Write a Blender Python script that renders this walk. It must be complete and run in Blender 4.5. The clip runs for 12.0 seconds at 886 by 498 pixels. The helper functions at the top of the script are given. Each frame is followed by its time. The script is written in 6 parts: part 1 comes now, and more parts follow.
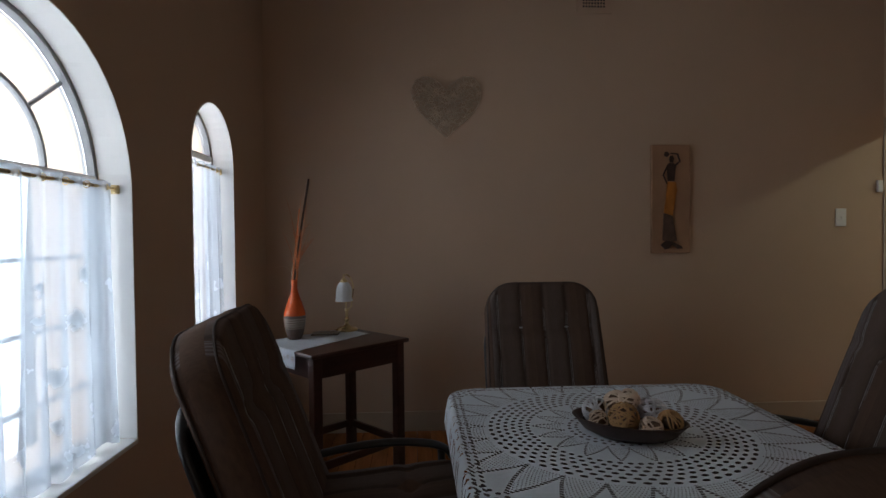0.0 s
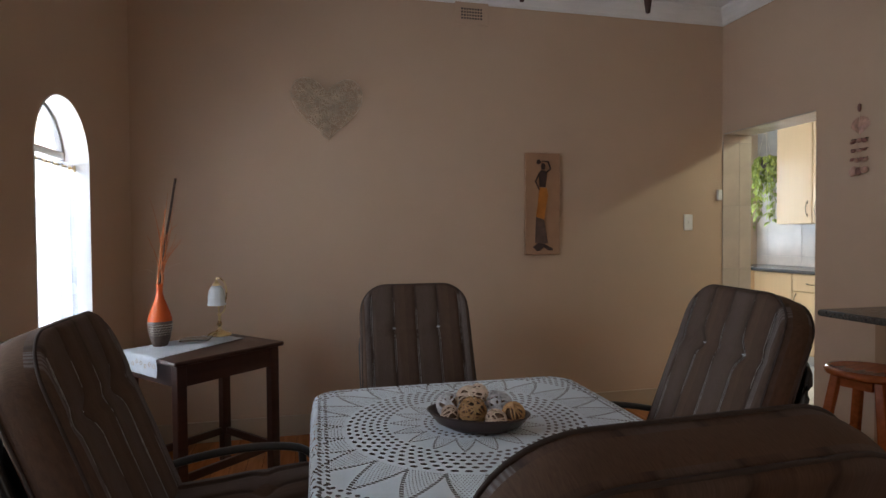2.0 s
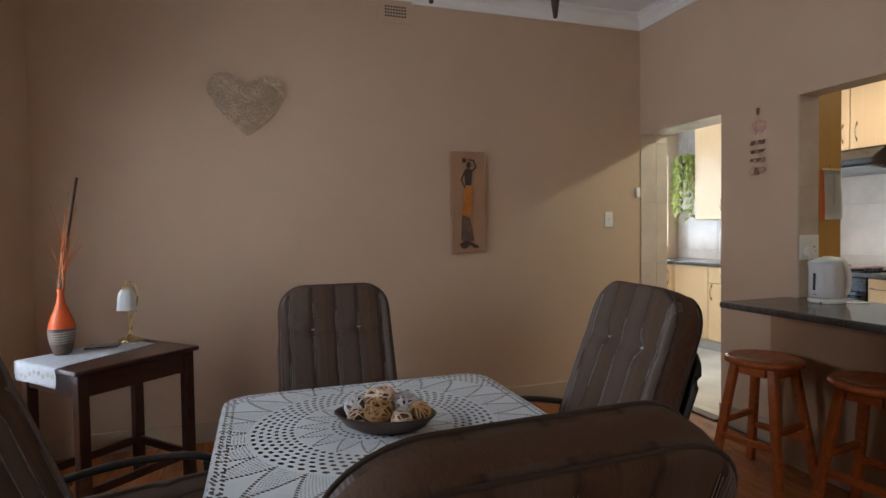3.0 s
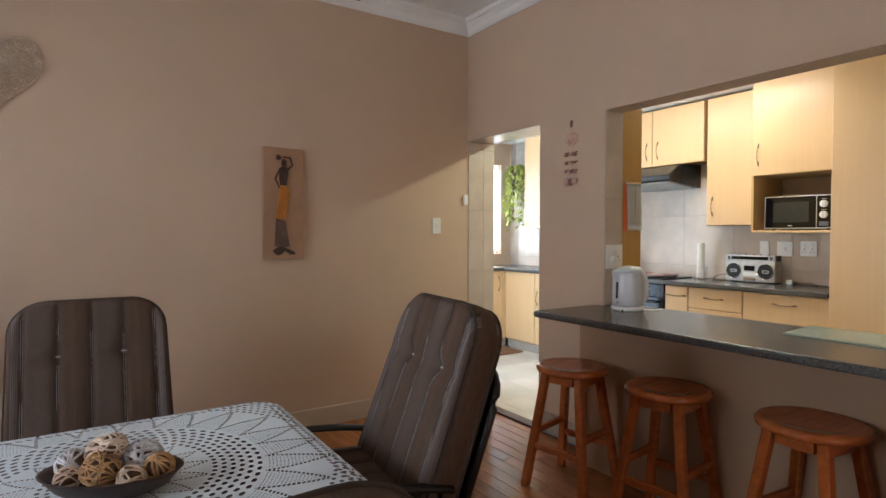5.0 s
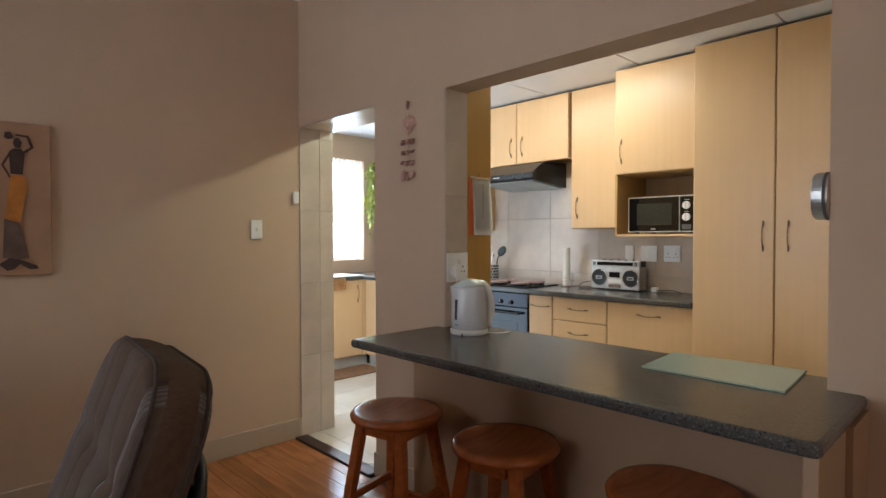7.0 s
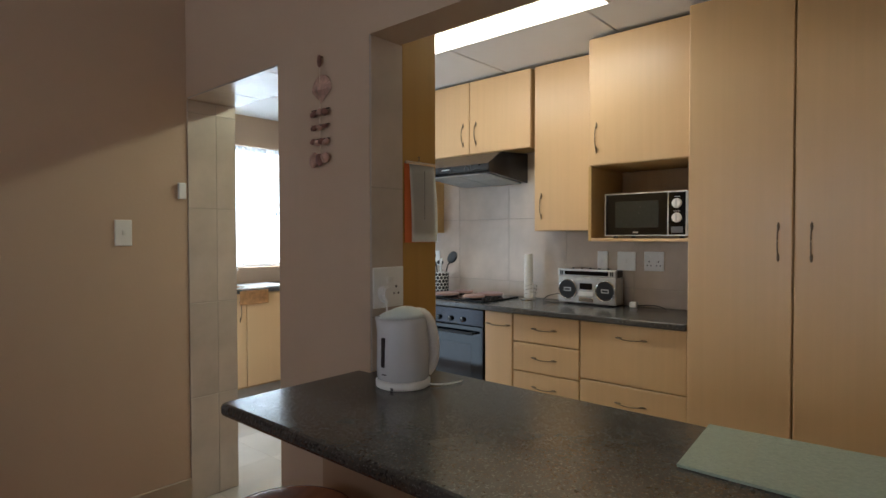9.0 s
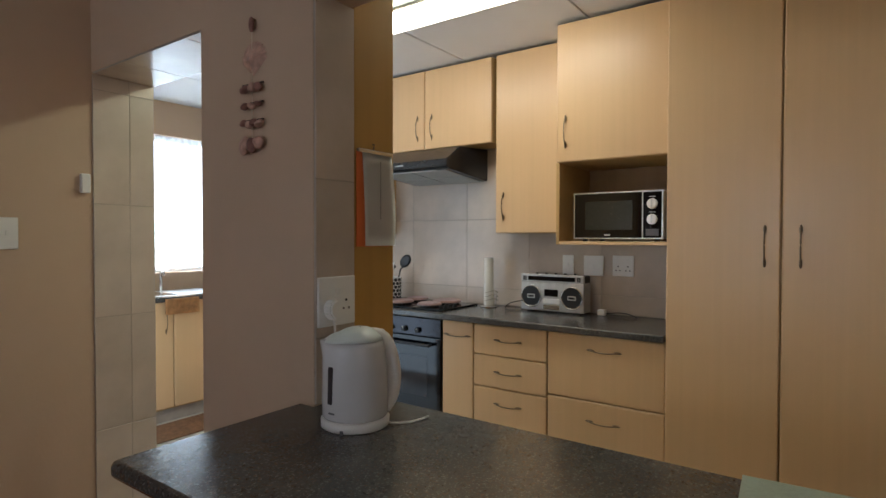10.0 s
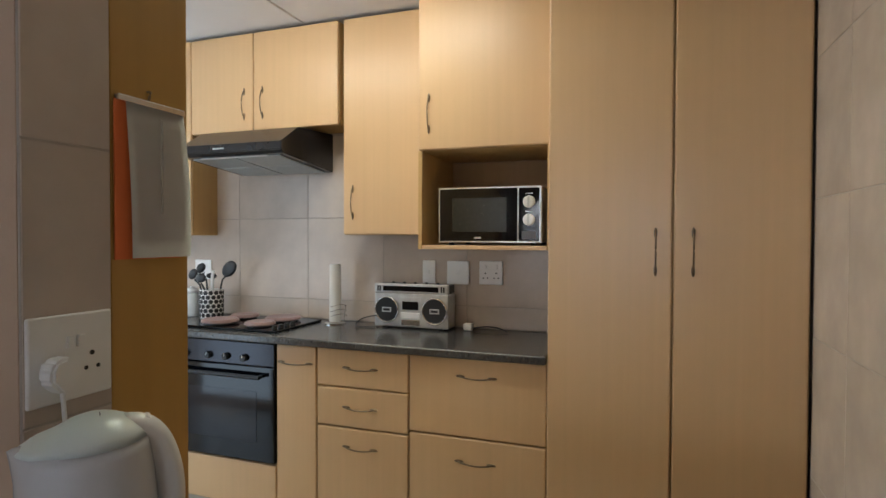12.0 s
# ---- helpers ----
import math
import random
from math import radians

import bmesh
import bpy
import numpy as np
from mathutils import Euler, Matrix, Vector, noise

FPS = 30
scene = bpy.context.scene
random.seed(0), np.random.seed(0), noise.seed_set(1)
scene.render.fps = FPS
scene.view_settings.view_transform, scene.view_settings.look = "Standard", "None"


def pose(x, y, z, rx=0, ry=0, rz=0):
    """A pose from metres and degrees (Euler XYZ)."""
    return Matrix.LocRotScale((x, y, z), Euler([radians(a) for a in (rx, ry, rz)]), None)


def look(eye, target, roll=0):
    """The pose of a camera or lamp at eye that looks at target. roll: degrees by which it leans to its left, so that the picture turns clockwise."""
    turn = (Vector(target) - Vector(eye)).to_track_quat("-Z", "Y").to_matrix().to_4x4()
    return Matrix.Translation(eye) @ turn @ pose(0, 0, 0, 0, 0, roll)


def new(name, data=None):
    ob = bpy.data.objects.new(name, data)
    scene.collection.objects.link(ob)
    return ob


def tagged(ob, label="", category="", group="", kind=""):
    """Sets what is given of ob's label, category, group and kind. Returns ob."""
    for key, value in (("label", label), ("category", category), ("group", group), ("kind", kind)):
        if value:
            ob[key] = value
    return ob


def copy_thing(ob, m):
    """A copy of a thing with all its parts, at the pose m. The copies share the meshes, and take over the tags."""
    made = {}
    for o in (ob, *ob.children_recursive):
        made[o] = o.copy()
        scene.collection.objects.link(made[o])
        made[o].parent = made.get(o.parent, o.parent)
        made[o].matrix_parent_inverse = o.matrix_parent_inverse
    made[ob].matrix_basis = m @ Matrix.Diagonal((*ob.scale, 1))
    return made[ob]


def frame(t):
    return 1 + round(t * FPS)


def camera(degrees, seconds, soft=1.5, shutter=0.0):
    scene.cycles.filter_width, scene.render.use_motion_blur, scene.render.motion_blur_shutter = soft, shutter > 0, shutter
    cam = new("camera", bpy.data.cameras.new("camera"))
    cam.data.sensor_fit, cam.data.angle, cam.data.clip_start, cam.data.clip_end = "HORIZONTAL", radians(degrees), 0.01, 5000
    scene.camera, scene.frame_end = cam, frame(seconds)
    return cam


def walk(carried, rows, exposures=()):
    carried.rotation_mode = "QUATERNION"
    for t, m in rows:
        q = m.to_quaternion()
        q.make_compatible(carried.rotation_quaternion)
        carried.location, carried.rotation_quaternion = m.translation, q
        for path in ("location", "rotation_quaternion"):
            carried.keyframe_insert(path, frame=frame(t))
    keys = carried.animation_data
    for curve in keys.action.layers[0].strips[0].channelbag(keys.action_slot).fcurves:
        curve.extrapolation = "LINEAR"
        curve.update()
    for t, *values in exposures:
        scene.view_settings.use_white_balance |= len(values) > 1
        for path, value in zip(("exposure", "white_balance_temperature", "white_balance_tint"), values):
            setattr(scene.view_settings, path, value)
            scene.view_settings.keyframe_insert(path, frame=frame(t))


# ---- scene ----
cam = camera(77.3, 12.0)
METRES, EYE, TILT, LEAN, TURN = 3.08, 1.285, 0.0, 0.0, -2.1
EXPOSURES = [(0, -1.05), (0.5, -0.85), (1.5, -0.15), (2.5, 0.16), (4.5, 0.71), (7, 0.41), (9, -0.28), (10.5, -0.28), (12, -0.08)]
PATH = [
    (0, (-0.047, -0.02, 1.28), (0.053, 1.977, 1.236), -0.6),
    (0.5, (-0.021, -0.042, 1.287), (0.137, 1.951, 1.239), -0.5),
    (1, (0.029, -0.06, 1.284), (0.262, 1.926, 1.239), -0.5),
    (1.5, (0.066, -0.075, 1.282), (0.401, 1.896, 1.24), -0.5),
    (2, (0.101, -0.097, 1.293), (0.539, 1.854, 1.246), -0.4),
    (2.5, (0.142, -0.128, 1.312), (0.682, 1.796, 1.254), -0.3),
    (2.7, (0.174, -0.14, 1.314), (0.749, 1.774, 1.25), -0.6),
    (4.3, (0.399, -0.106, 1.283), (1.301, 1.678, 1.24), -0.1),
    (4.5, (0.407, -0.087, 1.306), (1.368, 1.667, 1.252), 0.0),
    (5, (0.547, 0.012, 1.315), (1.644, 1.684, 1.264), 0.1),
    (5.5, (0.689, 0.116, 1.324), (1.904, 1.704, 1.275), 0.1),
    (6, (0.889, 0.178, 1.326), (2.185, 1.7, 1.28), 0.1),
    (6.5, (1.074, 0.236, 1.343), (2.417, 1.717, 1.294), -0.1),
    (7, (1.281, 0.314, 1.334), (2.671, 1.751, 1.291), -0.1),
    (9, (1.887, 0.802, 1.364), (3.395, 2.115, 1.319), -0.1),
    (9.5, (2.006, 0.939, 1.378), (3.558, 2.199, 1.328), -0.1),
    (10, (2.107, 1.047, 1.369), (3.734, 2.209, 1.329), 0.1),
    (10.5, (2.241, 1.12, 1.374), (3.94, 2.174, 1.329), 0.0),
    (11, (2.387, 1.207, 1.376), (4.15, 2.152, 1.337), 0.2),
    (11.5, (2.491, 1.283, 1.378), (4.311, 2.112, 1.342), 0.2),
    (12, (2.579, 1.35, 1.383), (4.465, 2.015, 1.344), 0.2),
]
walk(cam, [(t, look(eye, target, roll)) for t, eye, target, roll in PATH], EXPOSURES)

# ---- world, sun, large lights ----
world = bpy.data.worlds.new("world")
scene.world = world
world.use_nodes = True
wn = world.node_tree
sky = wn.nodes.new("ShaderNodeTexSky")
sky.sky_type, sky.sun_disc = "NISHITA", False
sky.sun_elevation, sky.sun_rotation = radians(52), radians(-60)
wn.links.new(sky.outputs[0], wn.nodes["Background"].inputs[0])
wn.nodes["Background"].inputs[1].default_value = 0.12


def lamp(name, kind, m, energy, color, size=1.0, size_y=None, spread=180):
    d = bpy.data.lights.new(name, kind)
    d.energy, d.color = energy, color
    if kind == "AREA":
        d.shape, d.size, d.size_y, d.spread = "RECTANGLE", size, size_y or size, radians(spread)
    if kind == "SUN":
        d.angle = radians(0.5)
    ob = new(name, d)
    ob.matrix_world = m
    return ob


SUN_DIR = Vector((-0.35, 0.62, 0.9))
lamp("sun", "SUN", look(SUN_DIR, (0, 0, 0)), 3.0, (1, 0.95, 0.87))
lamp("big_window_light", "AREA", look((-1.42, 1.45, 1.25), (1.0, 1.45, 1.1)), 55, (0.80, 0.89, 1.0), 1.1, 1.5)
lamp("small_window_light", "AREA", look((-1.42, 2.72, 1.25), (1.0, 2.72, 1.1)), 35, (0.84, 0.90, 1.0), 0.62, 1.4)
lamp("sink_window_light", "AREA", look((4.53, 5.86, 1.68), (4.53, 3.0, 1.45)), 85, (0.72, 0.87, 1.0), 1.25, 1.25)
# Warm fill lamp added behind the viewpoint; no window is known there.
lamp("unseen_south_fill", "AREA", look((1.2, -2.72, 1.5), (1.0, 1.0, 1.4)), 10.5, (1.0, 0.79, 0.61), 1.7, 1.15)
lamp("kitchen_side_light", "AREA", look((3.16, 4.375, 1.03), (4.6, 4.375, 1.03)), 17, (0.56, 0.78, 1.0), 0.85, 1.9)
lamp("tube_light", "AREA", look((4.25, 2.7, 2.470), (4.9, 2.7, 1.7)), 11.5, (0.98, 0.98, 0.92), 1.4, 0.14)
lamp("tube_light_west", "AREA", look((4.21, 2.7, 2.470), (3.2, 2.7, 1.9)), 18, (0.86, 1.0, 0.76), 1.4, 0.12)

# ---- materials ----


def noisy(name, color, rough=0.6, scale=8, amount=0.12, bump=0.15, fine=120, metal=0.0, wave=None, spec=0.5, depth=0.002, per_object=0.0):
    """A surface with grain and stains at two scales. wave: (scale, distortion, direction) for wood-like streaks."""
    m = bpy.data.materials.new(name)
    m.use_nodes = True
    t = m.node_tree
    b = t.nodes["Principled BSDF"]
    tc = t.nodes.new("ShaderNodeTexCoord")
    n1, n2 = t.nodes.new("ShaderNodeTexNoise"), t.nodes.new("ShaderNodeTexNoise")
    n1.inputs["Scale"].default_value, n2.inputs["Scale"].default_value = scale, fine
    n1.inputs["Detail"].default_value = 5
    for n in (n1, n2):
        t.links.new(tc.outputs["Object"], n.inputs["Vector"])
    mix = t.nodes.new("ShaderNodeMix")
    mix.data_type = "RGBA"
    lo, hi = [c * (1 - amount) for c in color], [min(1, c * (1 + amount)) for c in color]
    mix.inputs[6].default_value, mix.inputs[7].default_value = (*lo, 1), (*hi, 1)
    src = n1.outputs["Fac"]
    if wave:
        mp = t.nodes.new("ShaderNodeMapping")
        mp.inputs["Scale"].default_value = wave
        t.links.new(tc.outputs["Object"], mp.inputs["Vector"])
        g = t.nodes.new("ShaderNodeTexNoise")
        g.inputs["Scale"].default_value, g.inputs["Detail"].default_value, g.inputs["Distortion"].default_value = 1.0, 6, 0.4
        t.links.new(mp.outputs[0], g.inputs["Vector"])
        add = t.nodes.new("ShaderNodeMath")
        add.operation = "MULTIPLY_ADD"
        add.inputs[1].default_value, add.inputs[2].default_value = 0.35, 0.0
        t.links.new(n1.outputs["Fac"], add.inputs[0])
        ma = t.nodes.new("ShaderNodeMath")
        ma.operation = "MULTIPLY_ADD"
        ma.inputs[1].default_value = 0.65
        t.links.new(g.outputs["Fac"], ma.inputs[0])
        t.links.new(add.outputs[0], ma.inputs[2])
        src = ma.outputs[0]
    ramp = t.nodes.new("ShaderNodeMapRange")
    ramp.inputs[1].default_value, ramp.inputs[2].default_value = 0.3, 0.7
    t.links.new(src, ramp.inputs[0])
    t.links.new(ramp.outputs[0], mix.inputs[0])
    out = mix.outputs[2]
    if per_object:
        oi = t.nodes.new("ShaderNodeObjectInfo")
        hsv = t.nodes.new("ShaderNodeHueSaturation")
        mr = t.nodes.new("ShaderNodeMapRange")
        mr.inputs[3].default_value, mr.inputs[4].default_value = 1 - per_object, 1 + per_object
        t.links.new(oi.outputs["Random"], mr.inputs[0])
        t.links.new(mr.outputs[0], hsv.inputs["Value"])
        t.links.new(out, hsv.inputs["Color"])
        out = hsv.outputs[0]
    t.links.new(out, b.inputs["Base Color"])
    r = t.nodes.new("ShaderNodeMapRange")
    r.inputs[3].default_value, r.inputs[4].default_value = max(0, rough - 0.06), min(1, rough + 0.06)
    t.links.new(n1.outputs["Fac"], r.inputs[0])
    t.links.new(r.outputs[0], b.inputs["Roughness"])
    b.inputs["Metallic"].default_value = metal
    b.inputs["Specular IOR Level"].default_value = spec
    if bump:
        bp = t.nodes.new("ShaderNodeBump")
        bp.inputs["Strength"].default_value, bp.inputs["Distance"].default_value = bump, depth
        t.links.new(n2.outputs["Fac"], bp.inputs["Height"])
        t.links.new(bp.outputs[0], b.inputs["Normal"])
    return m


def glass(name, color=(1, 1, 1), rough=0.0, alpha=None):
    m = bpy.data.materials.new(name)
    m.use_nodes = True
    b = m.node_tree.nodes["Principled BSDF"]
    b.inputs["Base Color"].default_value = (*color, 1)
    b.inputs["Transmission Weight"].default_value, b.inputs["Roughness"].default_value = 1.0, rough
    return m


def speckled():
    """Dark grey laminate with pale, rusty and black grains of a few millimetres."""
    m = noisy("speckled_laminate", (0.070, 0.068, 0.066), 0.21, 14, 0.15, 0.0, 200)
    t = m.node_tree
    b = t.nodes["Principled BSDF"]
    out = b.inputs["Base Color"].links[0].from_socket
    tc = t.nodes.new("ShaderNodeTexCoord")
    for scale, low, high, tone in ((190, 0.58, 0.66, (0.15, 0.15, 0.147)), (130, 0.60, 0.68, (0.11, 0.075, 0.055)), (110, 0.57, 0.68, (0.025, 0.025, 0.027))):
        n, r, mx, mp = t.nodes.new("ShaderNodeTexNoise"), t.nodes.new("ShaderNodeMapRange"), t.nodes.new("ShaderNodeMix"), t.nodes.new("ShaderNodeMapping")
        mp.inputs["Location"].default_value = (scale * 0.1, 3.1, 1.7)
        n.inputs["Scale"].default_value, n.inputs["Detail"].default_value = scale, 2
        r.inputs[1].default_value, r.inputs[2].default_value = low, high
        mx.data_type = "RGBA"
        mx.inputs[7].default_value = (*tone, 1)
        t.links.new(tc.outputs["Object"], mp.inputs[0])
        t.links.new(mp.outputs[0], n.inputs["Vector"])
        t.links.new(n.outputs["Fac"], r.inputs[0])
        t.links.new(r.outputs[0], mx.inputs[0])
        t.links.new(out, mx.inputs[6])
        out = mx.outputs[2]
    t.links.new(out, b.inputs["Base Color"])
    return m


WALL = noisy("wall_paint", (0.54, 0.393, 0.283), 0.75, 1.5, 0.035, 0.25, 60, spec=0.3)
WHITE = noisy("white_paint", (0.78, 0.77, 0.75), 0.6, 3, 0.03, 0.1, 80)
BOARD = noisy("ceiling_board", (0.76, 0.76, 0.77), 0.8, 2, 0.04, 0.1, 60)
TILE = noisy("wall_tile", (0.53, 0.443, 0.372), 0.24, 5, 0.12, 0.05, 30, per_object=0.06)
GROUT = noisy("grout", (0.40, 0.35, 0.30), 0.85, 10, 0.1)
FTILE = noisy("floor_tile", (0.60, 0.56, 0.50), 0.22, 2.5, 0.10, 0.05, 30, per_object=0.05)
MAPLE = noisy("maple_laminate", (0.68, 0.452, 0.245), 0.34, 2, 0.035, 0.05, 90, wave=(38, 38, 0.9))
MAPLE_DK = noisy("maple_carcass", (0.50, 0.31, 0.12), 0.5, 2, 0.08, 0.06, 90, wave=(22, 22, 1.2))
STONE = speckled()
DARK = noisy("dark_wood", (0.042, 0.014, 0.009), 0.33, 4, 0.35, 0.1, 60, wave=(3, 40, 40))
PINE = noisy("varnished_pine", (0.38, 0.10, 0.025), 0.2, 4, 0.3, 0.06, 40, wave=(4, 36, 36))
FLOORW = noisy("floor_board_wood", (0.32, 0.115, 0.036), 0.2, 4, 0.35, 0.08, 40, wave=(30, 2.0, 30), per_object=0.18)
BLACKM = noisy("black_metal", (0.012, 0.012, 0.013), 0.4, 20, 0.2, 0.05, 80, spec=0.5)
OVENG = noisy("oven_door_glass", (0.003, 0.0035, 0.006), 0.07, 5, 0.1, 0.0, spec=0.38)
BLACKG = noisy("black_glass", (0.004, 0.004, 0.005), 0.06, 5, 0.1, 0.0, spec=0.3)
SILVER = noisy("brushed_silver", (0.60, 0.60, 0.59), 0.38, 30, 0.1, 0.05, 200, metal=0.9)
CHROME = noisy("chrome", (0.75, 0.74, 0.72), 0.15, 20, 0.05, 0.0, metal=1.0)
BRONZE = noisy("bronze_handle", (0.22, 0.16, 0.10), 0.32, 40, 0.2, 0.05, metal=0.9)
PLASTIC = noisy("white_plastic", (0.80, 0.79, 0.77), 0.35, 20, 0.02, 0.02)
LINEN = noisy("white_cotton", (0.76, 0.79, 0.82), 0.9, 30, 0.05, 0.4, 500)
PORCH = noisy("porch_plaster", (0.64, 0.51, 0.40), 0.85, 3, 0.1, 0.3, 40)
PAVE = noisy("paving", (0.42, 0.38, 0.33), 0.85, 4, 0.2, 0.3, 40)

# ---- helpers for shapes ----


def empty(name, loc, rz=0, **tags):
    e = new(name)
    e.matrix_world = pose(*loc, 0, 0, rz)
    e.empty_display_size = 0.05
    return tagged(e, **tags)


def mesh_of(name, bm, mat, smooth=False):
    me = bpy.data.meshes.new(name)
    bmesh.ops.recalc_face_normals(bm, faces=bm.faces)
    bm.to_mesh(me)
    bm.free()
    for m in (mat if isinstance(mat, (list, tuple)) else [mat]):
        me.materials.append(m)
    if smooth:
        me.shade_smooth() if hasattr(me, "shade_smooth") else None
    return me


def part(name, bm, material, parent=None, label="", smooth=False, m=None, **tags):
    """One mesh object under a thing; m is its pose in the thing's own frame."""
    ob = new(name, mesh_of(name, bm, material, smooth))
    if parent is not None:
        ob.parent = parent
    if m is not None:
        ob.matrix_local = m if parent is not None else m
    if label or tags:
        tagged(ob, label=label, **tags)
    return ob


def box(x0, x1, y0, y1, z0, z1, bevel=0.0, bm=None, seg=2):
    """A box, in a bmesh of its own or added to bm."""
    own = bmesh.new()
    bmesh.ops.create_cube(own, size=1, matrix=Matrix.LocRotScale(((x0 + x1) / 2, (y0 + y1) / 2, (z0 + z1) / 2), None, (abs(x1 - x0), abs(y1 - y0), abs(z1 - z0))))
    if bevel:
        bmesh.ops.bevel(own, geom=own.edges[:], offset=bevel, segments=seg, affect="EDGES", profile=0.5)
    return join(bm, own)


def join(bm, own, m=None):
    if m is not None:
        own.transform(m)
    if bm is None:
        return own
    me = bpy.data.meshes.new("t")
    own.to_mesh(me)
    bm.from_mesh(me)
    bpy.data.meshes.remove(me)
    own.free()
    return bm


def cyl(r0, r1, z0, z1, n=24, bm=None, m=None, bevel=0.0):
    own = bmesh.new()
    bmesh.ops.create_cone(own, cap_ends=True, segments=n, radius1=r0, radius2=r1, depth=z1 - z0, matrix=pose(0, 0, (z0 + z1) / 2))
    if bevel:
        bmesh.ops.bevel(own, geom=[e for e in own.edges if len(e.link_faces) == 2 and any(len(f.verts) > 4 for f in e.link_faces)], offset=bevel, segments=3, affect="EDGES")
    return join(bm, own, m)


def lathe(profile, n=32, bm=None, m=None):
    """Turned shape from (radius, height) pairs."""
    own = bmesh.new()
    rings = []
    for r, z in profile:
        if r < 1e-5:
            rings.append([own.verts.new((0, 0, z))])
        else:
            rings.append([own.verts.new((r * math.cos(2 * math.pi * k / n), r * math.sin(2 * math.pi * k / n), z)) for k in range(n)])
    for a, b in zip(rings, rings[1:]):
        for k in range(n):
            j = (k + 1) % n
            if len(a) == 1 and len(b) == 1:
                continue
            if len(a) == 1:
                own.faces.new((a[0], b[k], b[j]))
            elif len(b) == 1:
                own.faces.new((a[k], a[j], b[0]))
            else:
                own.faces.new((a[k], a[j], b[j], b[k]))
    return join(bm, own, m)


def tube(points, r, n=8, bm=None, closed=False, taper=None, up=(0, 0, 1)):
    """A round rod along points."""
    own = bmesh.new()
    pts = [Vector(p) for p in points]
    rings = []
    up = Vector(up)
    for i, p in enumerate(pts):
        if closed:
            d = pts[(i + 1) % len(pts)] - pts[i - 1]
        else:
            d = pts[min(i + 1, len(pts) - 1)] - pts[max(i - 1, 0)]
        d.normalize()
        a = d.cross(up)
        if a.length < 0.05:
            a = d.cross(Vector((1, 0, 0)))
        a.normalize()
        b = d.cross(a)
        rr = r if taper is None else r + (taper - r) * i / (len(pts) - 1)
        rings.append([own.verts.new(p + rr * (a * math.cos(2 * math.pi * k / n) + b * math.sin(2 * math.pi * k / n))) for k in range(n)])
    pairs = list(zip(rings, rings[1:])) + ([(rings[-1], rings[0])] if closed else [])
    for a, b in pairs:
        for k in range(n):
            j = (k + 1) % n
            own.faces.new((a[k], a[j], b[j], b[k]))
    if not closed:
        own.faces.new(rings[0][::-1])
        own.faces.new(rings[-1])
    return join(bm, own)


def prism(outline, d, axis="z", bm=None, m=None):
    """A flat outline of (u, v) pairs pushed out by d along the axis; u, v are the other two axes in order."""
    own = bmesh.new()

    def place(u, v, w):
        return {"x": (w, u, v), "y": (u, w, v), "z": (u, v, w)}[axis]

    a = [own.verts.new(place(u, v, 0)) for u, v in outline]
    b = [own.verts.new(place(u, v, d)) for u, v in outline]
    own.faces.new(a[::-1])
    own.faces.new(b)
    for k in range(len(a)):
        j = (k + 1) % len(a)
        own.faces.new((a[k], a[j], b[j], b[k]))
    return join(bm, own, m)


def bezier(p0, p1, p2, n=8):
    p0, p1, p2 = Vector(p0), Vector(p1), Vector(p2)
    return [(1 - s) ** 2 * p0 + 2 * s * (1 - s) * p1 + s * s * p2 for s in (i / n for i in range(n + 1))]


def structure(name, bm, mat, label="", parent=None, smooth=False):
    return part(name, bm, mat, parent, label, smooth, kind="structure")


# ---- the large structure ----
XW, XE, YN, YS = -1.016, 3.16, 3.63, -2.6
CEIL, KCEIL, KX, KY = 2.99, 2.495, 5.27, 5.60
DY0, DY1, DTOP = 2.80, 3.63, 2.06
HY0, HY1, HTOP = 0.682, 2.237, 2.055
HX, DX = 3.315, 3.42
TG = 0.008


def arched(y0, y1, z0, top, n=20, flat=None):
    """Outline of an opening with a half-round or flatter head, as (y, z)."""
    r, c = (y1 - y0) / 2, (y0 + y1) / 2
    rise = r if flat is None else flat
    pts = [(y0, z0), (y1, z0)]
    for k in range(n + 1):
        a = math.pi * k / n
        pts.append((c + r * math.cos(a), top - rise + rise * math.sin(a)))
    return pts


def wall_with_arches(x0, x1, y0, y1, z1, holes):
    """A wall along y cut by arched openings, built as strips between its arches."""
    bm = bmesh.new()
    edge = y0
    for h0, h1, sill, top, rise in holes:
        box(x0, x1, edge, h0, 0, z1, bm=bm)
        box(x0, x1, h0, h1, 0, sill, bm=bm)
        pts = arched(h0, h1, sill, top, 28, rise)[2:]
        outline = [(h0, z1), (h1, z1)] + pts
        prism(outline, x1 - x0, "x", bm=bm, m=pose(x0, 0, 0))
        edge = h1
    box(x0, x1, edge, y1, 0, z1, bm=bm)
    return bm


BIGW = (0.966, 1.934, 0.59, 1.93, 0.49)
SMALLW = (2.448, 3.005, 0.59, 1.937, 0.278)
GLASSX = -1.15
holes = [BIGW, SMALLW]
structure("wall_west", wall_with_arches(GLASSX - 0.02, XW, YS - 0.3, YN + 0.25, CEIL + 0.1, holes), WALL, "beige-painted plaster wall with two arched windows")
structure("wall_west_outside", wall_with_arches(GLASSX - 0.20, GLASSX - 0.02, YS - 0.3, YN + 0.25, CEIL + 0.1, holes), PORCH, "peach-coloured outer face of the window wall")
structure("wall_north", box(XW, DX, YN, YN + 0.25, 0, CEIL + 0.1), WALL, "beige-painted plaster wall behind the side table")
# South wall is unseen; its opening only lets the added fill lamp in.
bm = box(XW, 0.3, YS - 0.25, YS, 0, CEIL + 0.1)
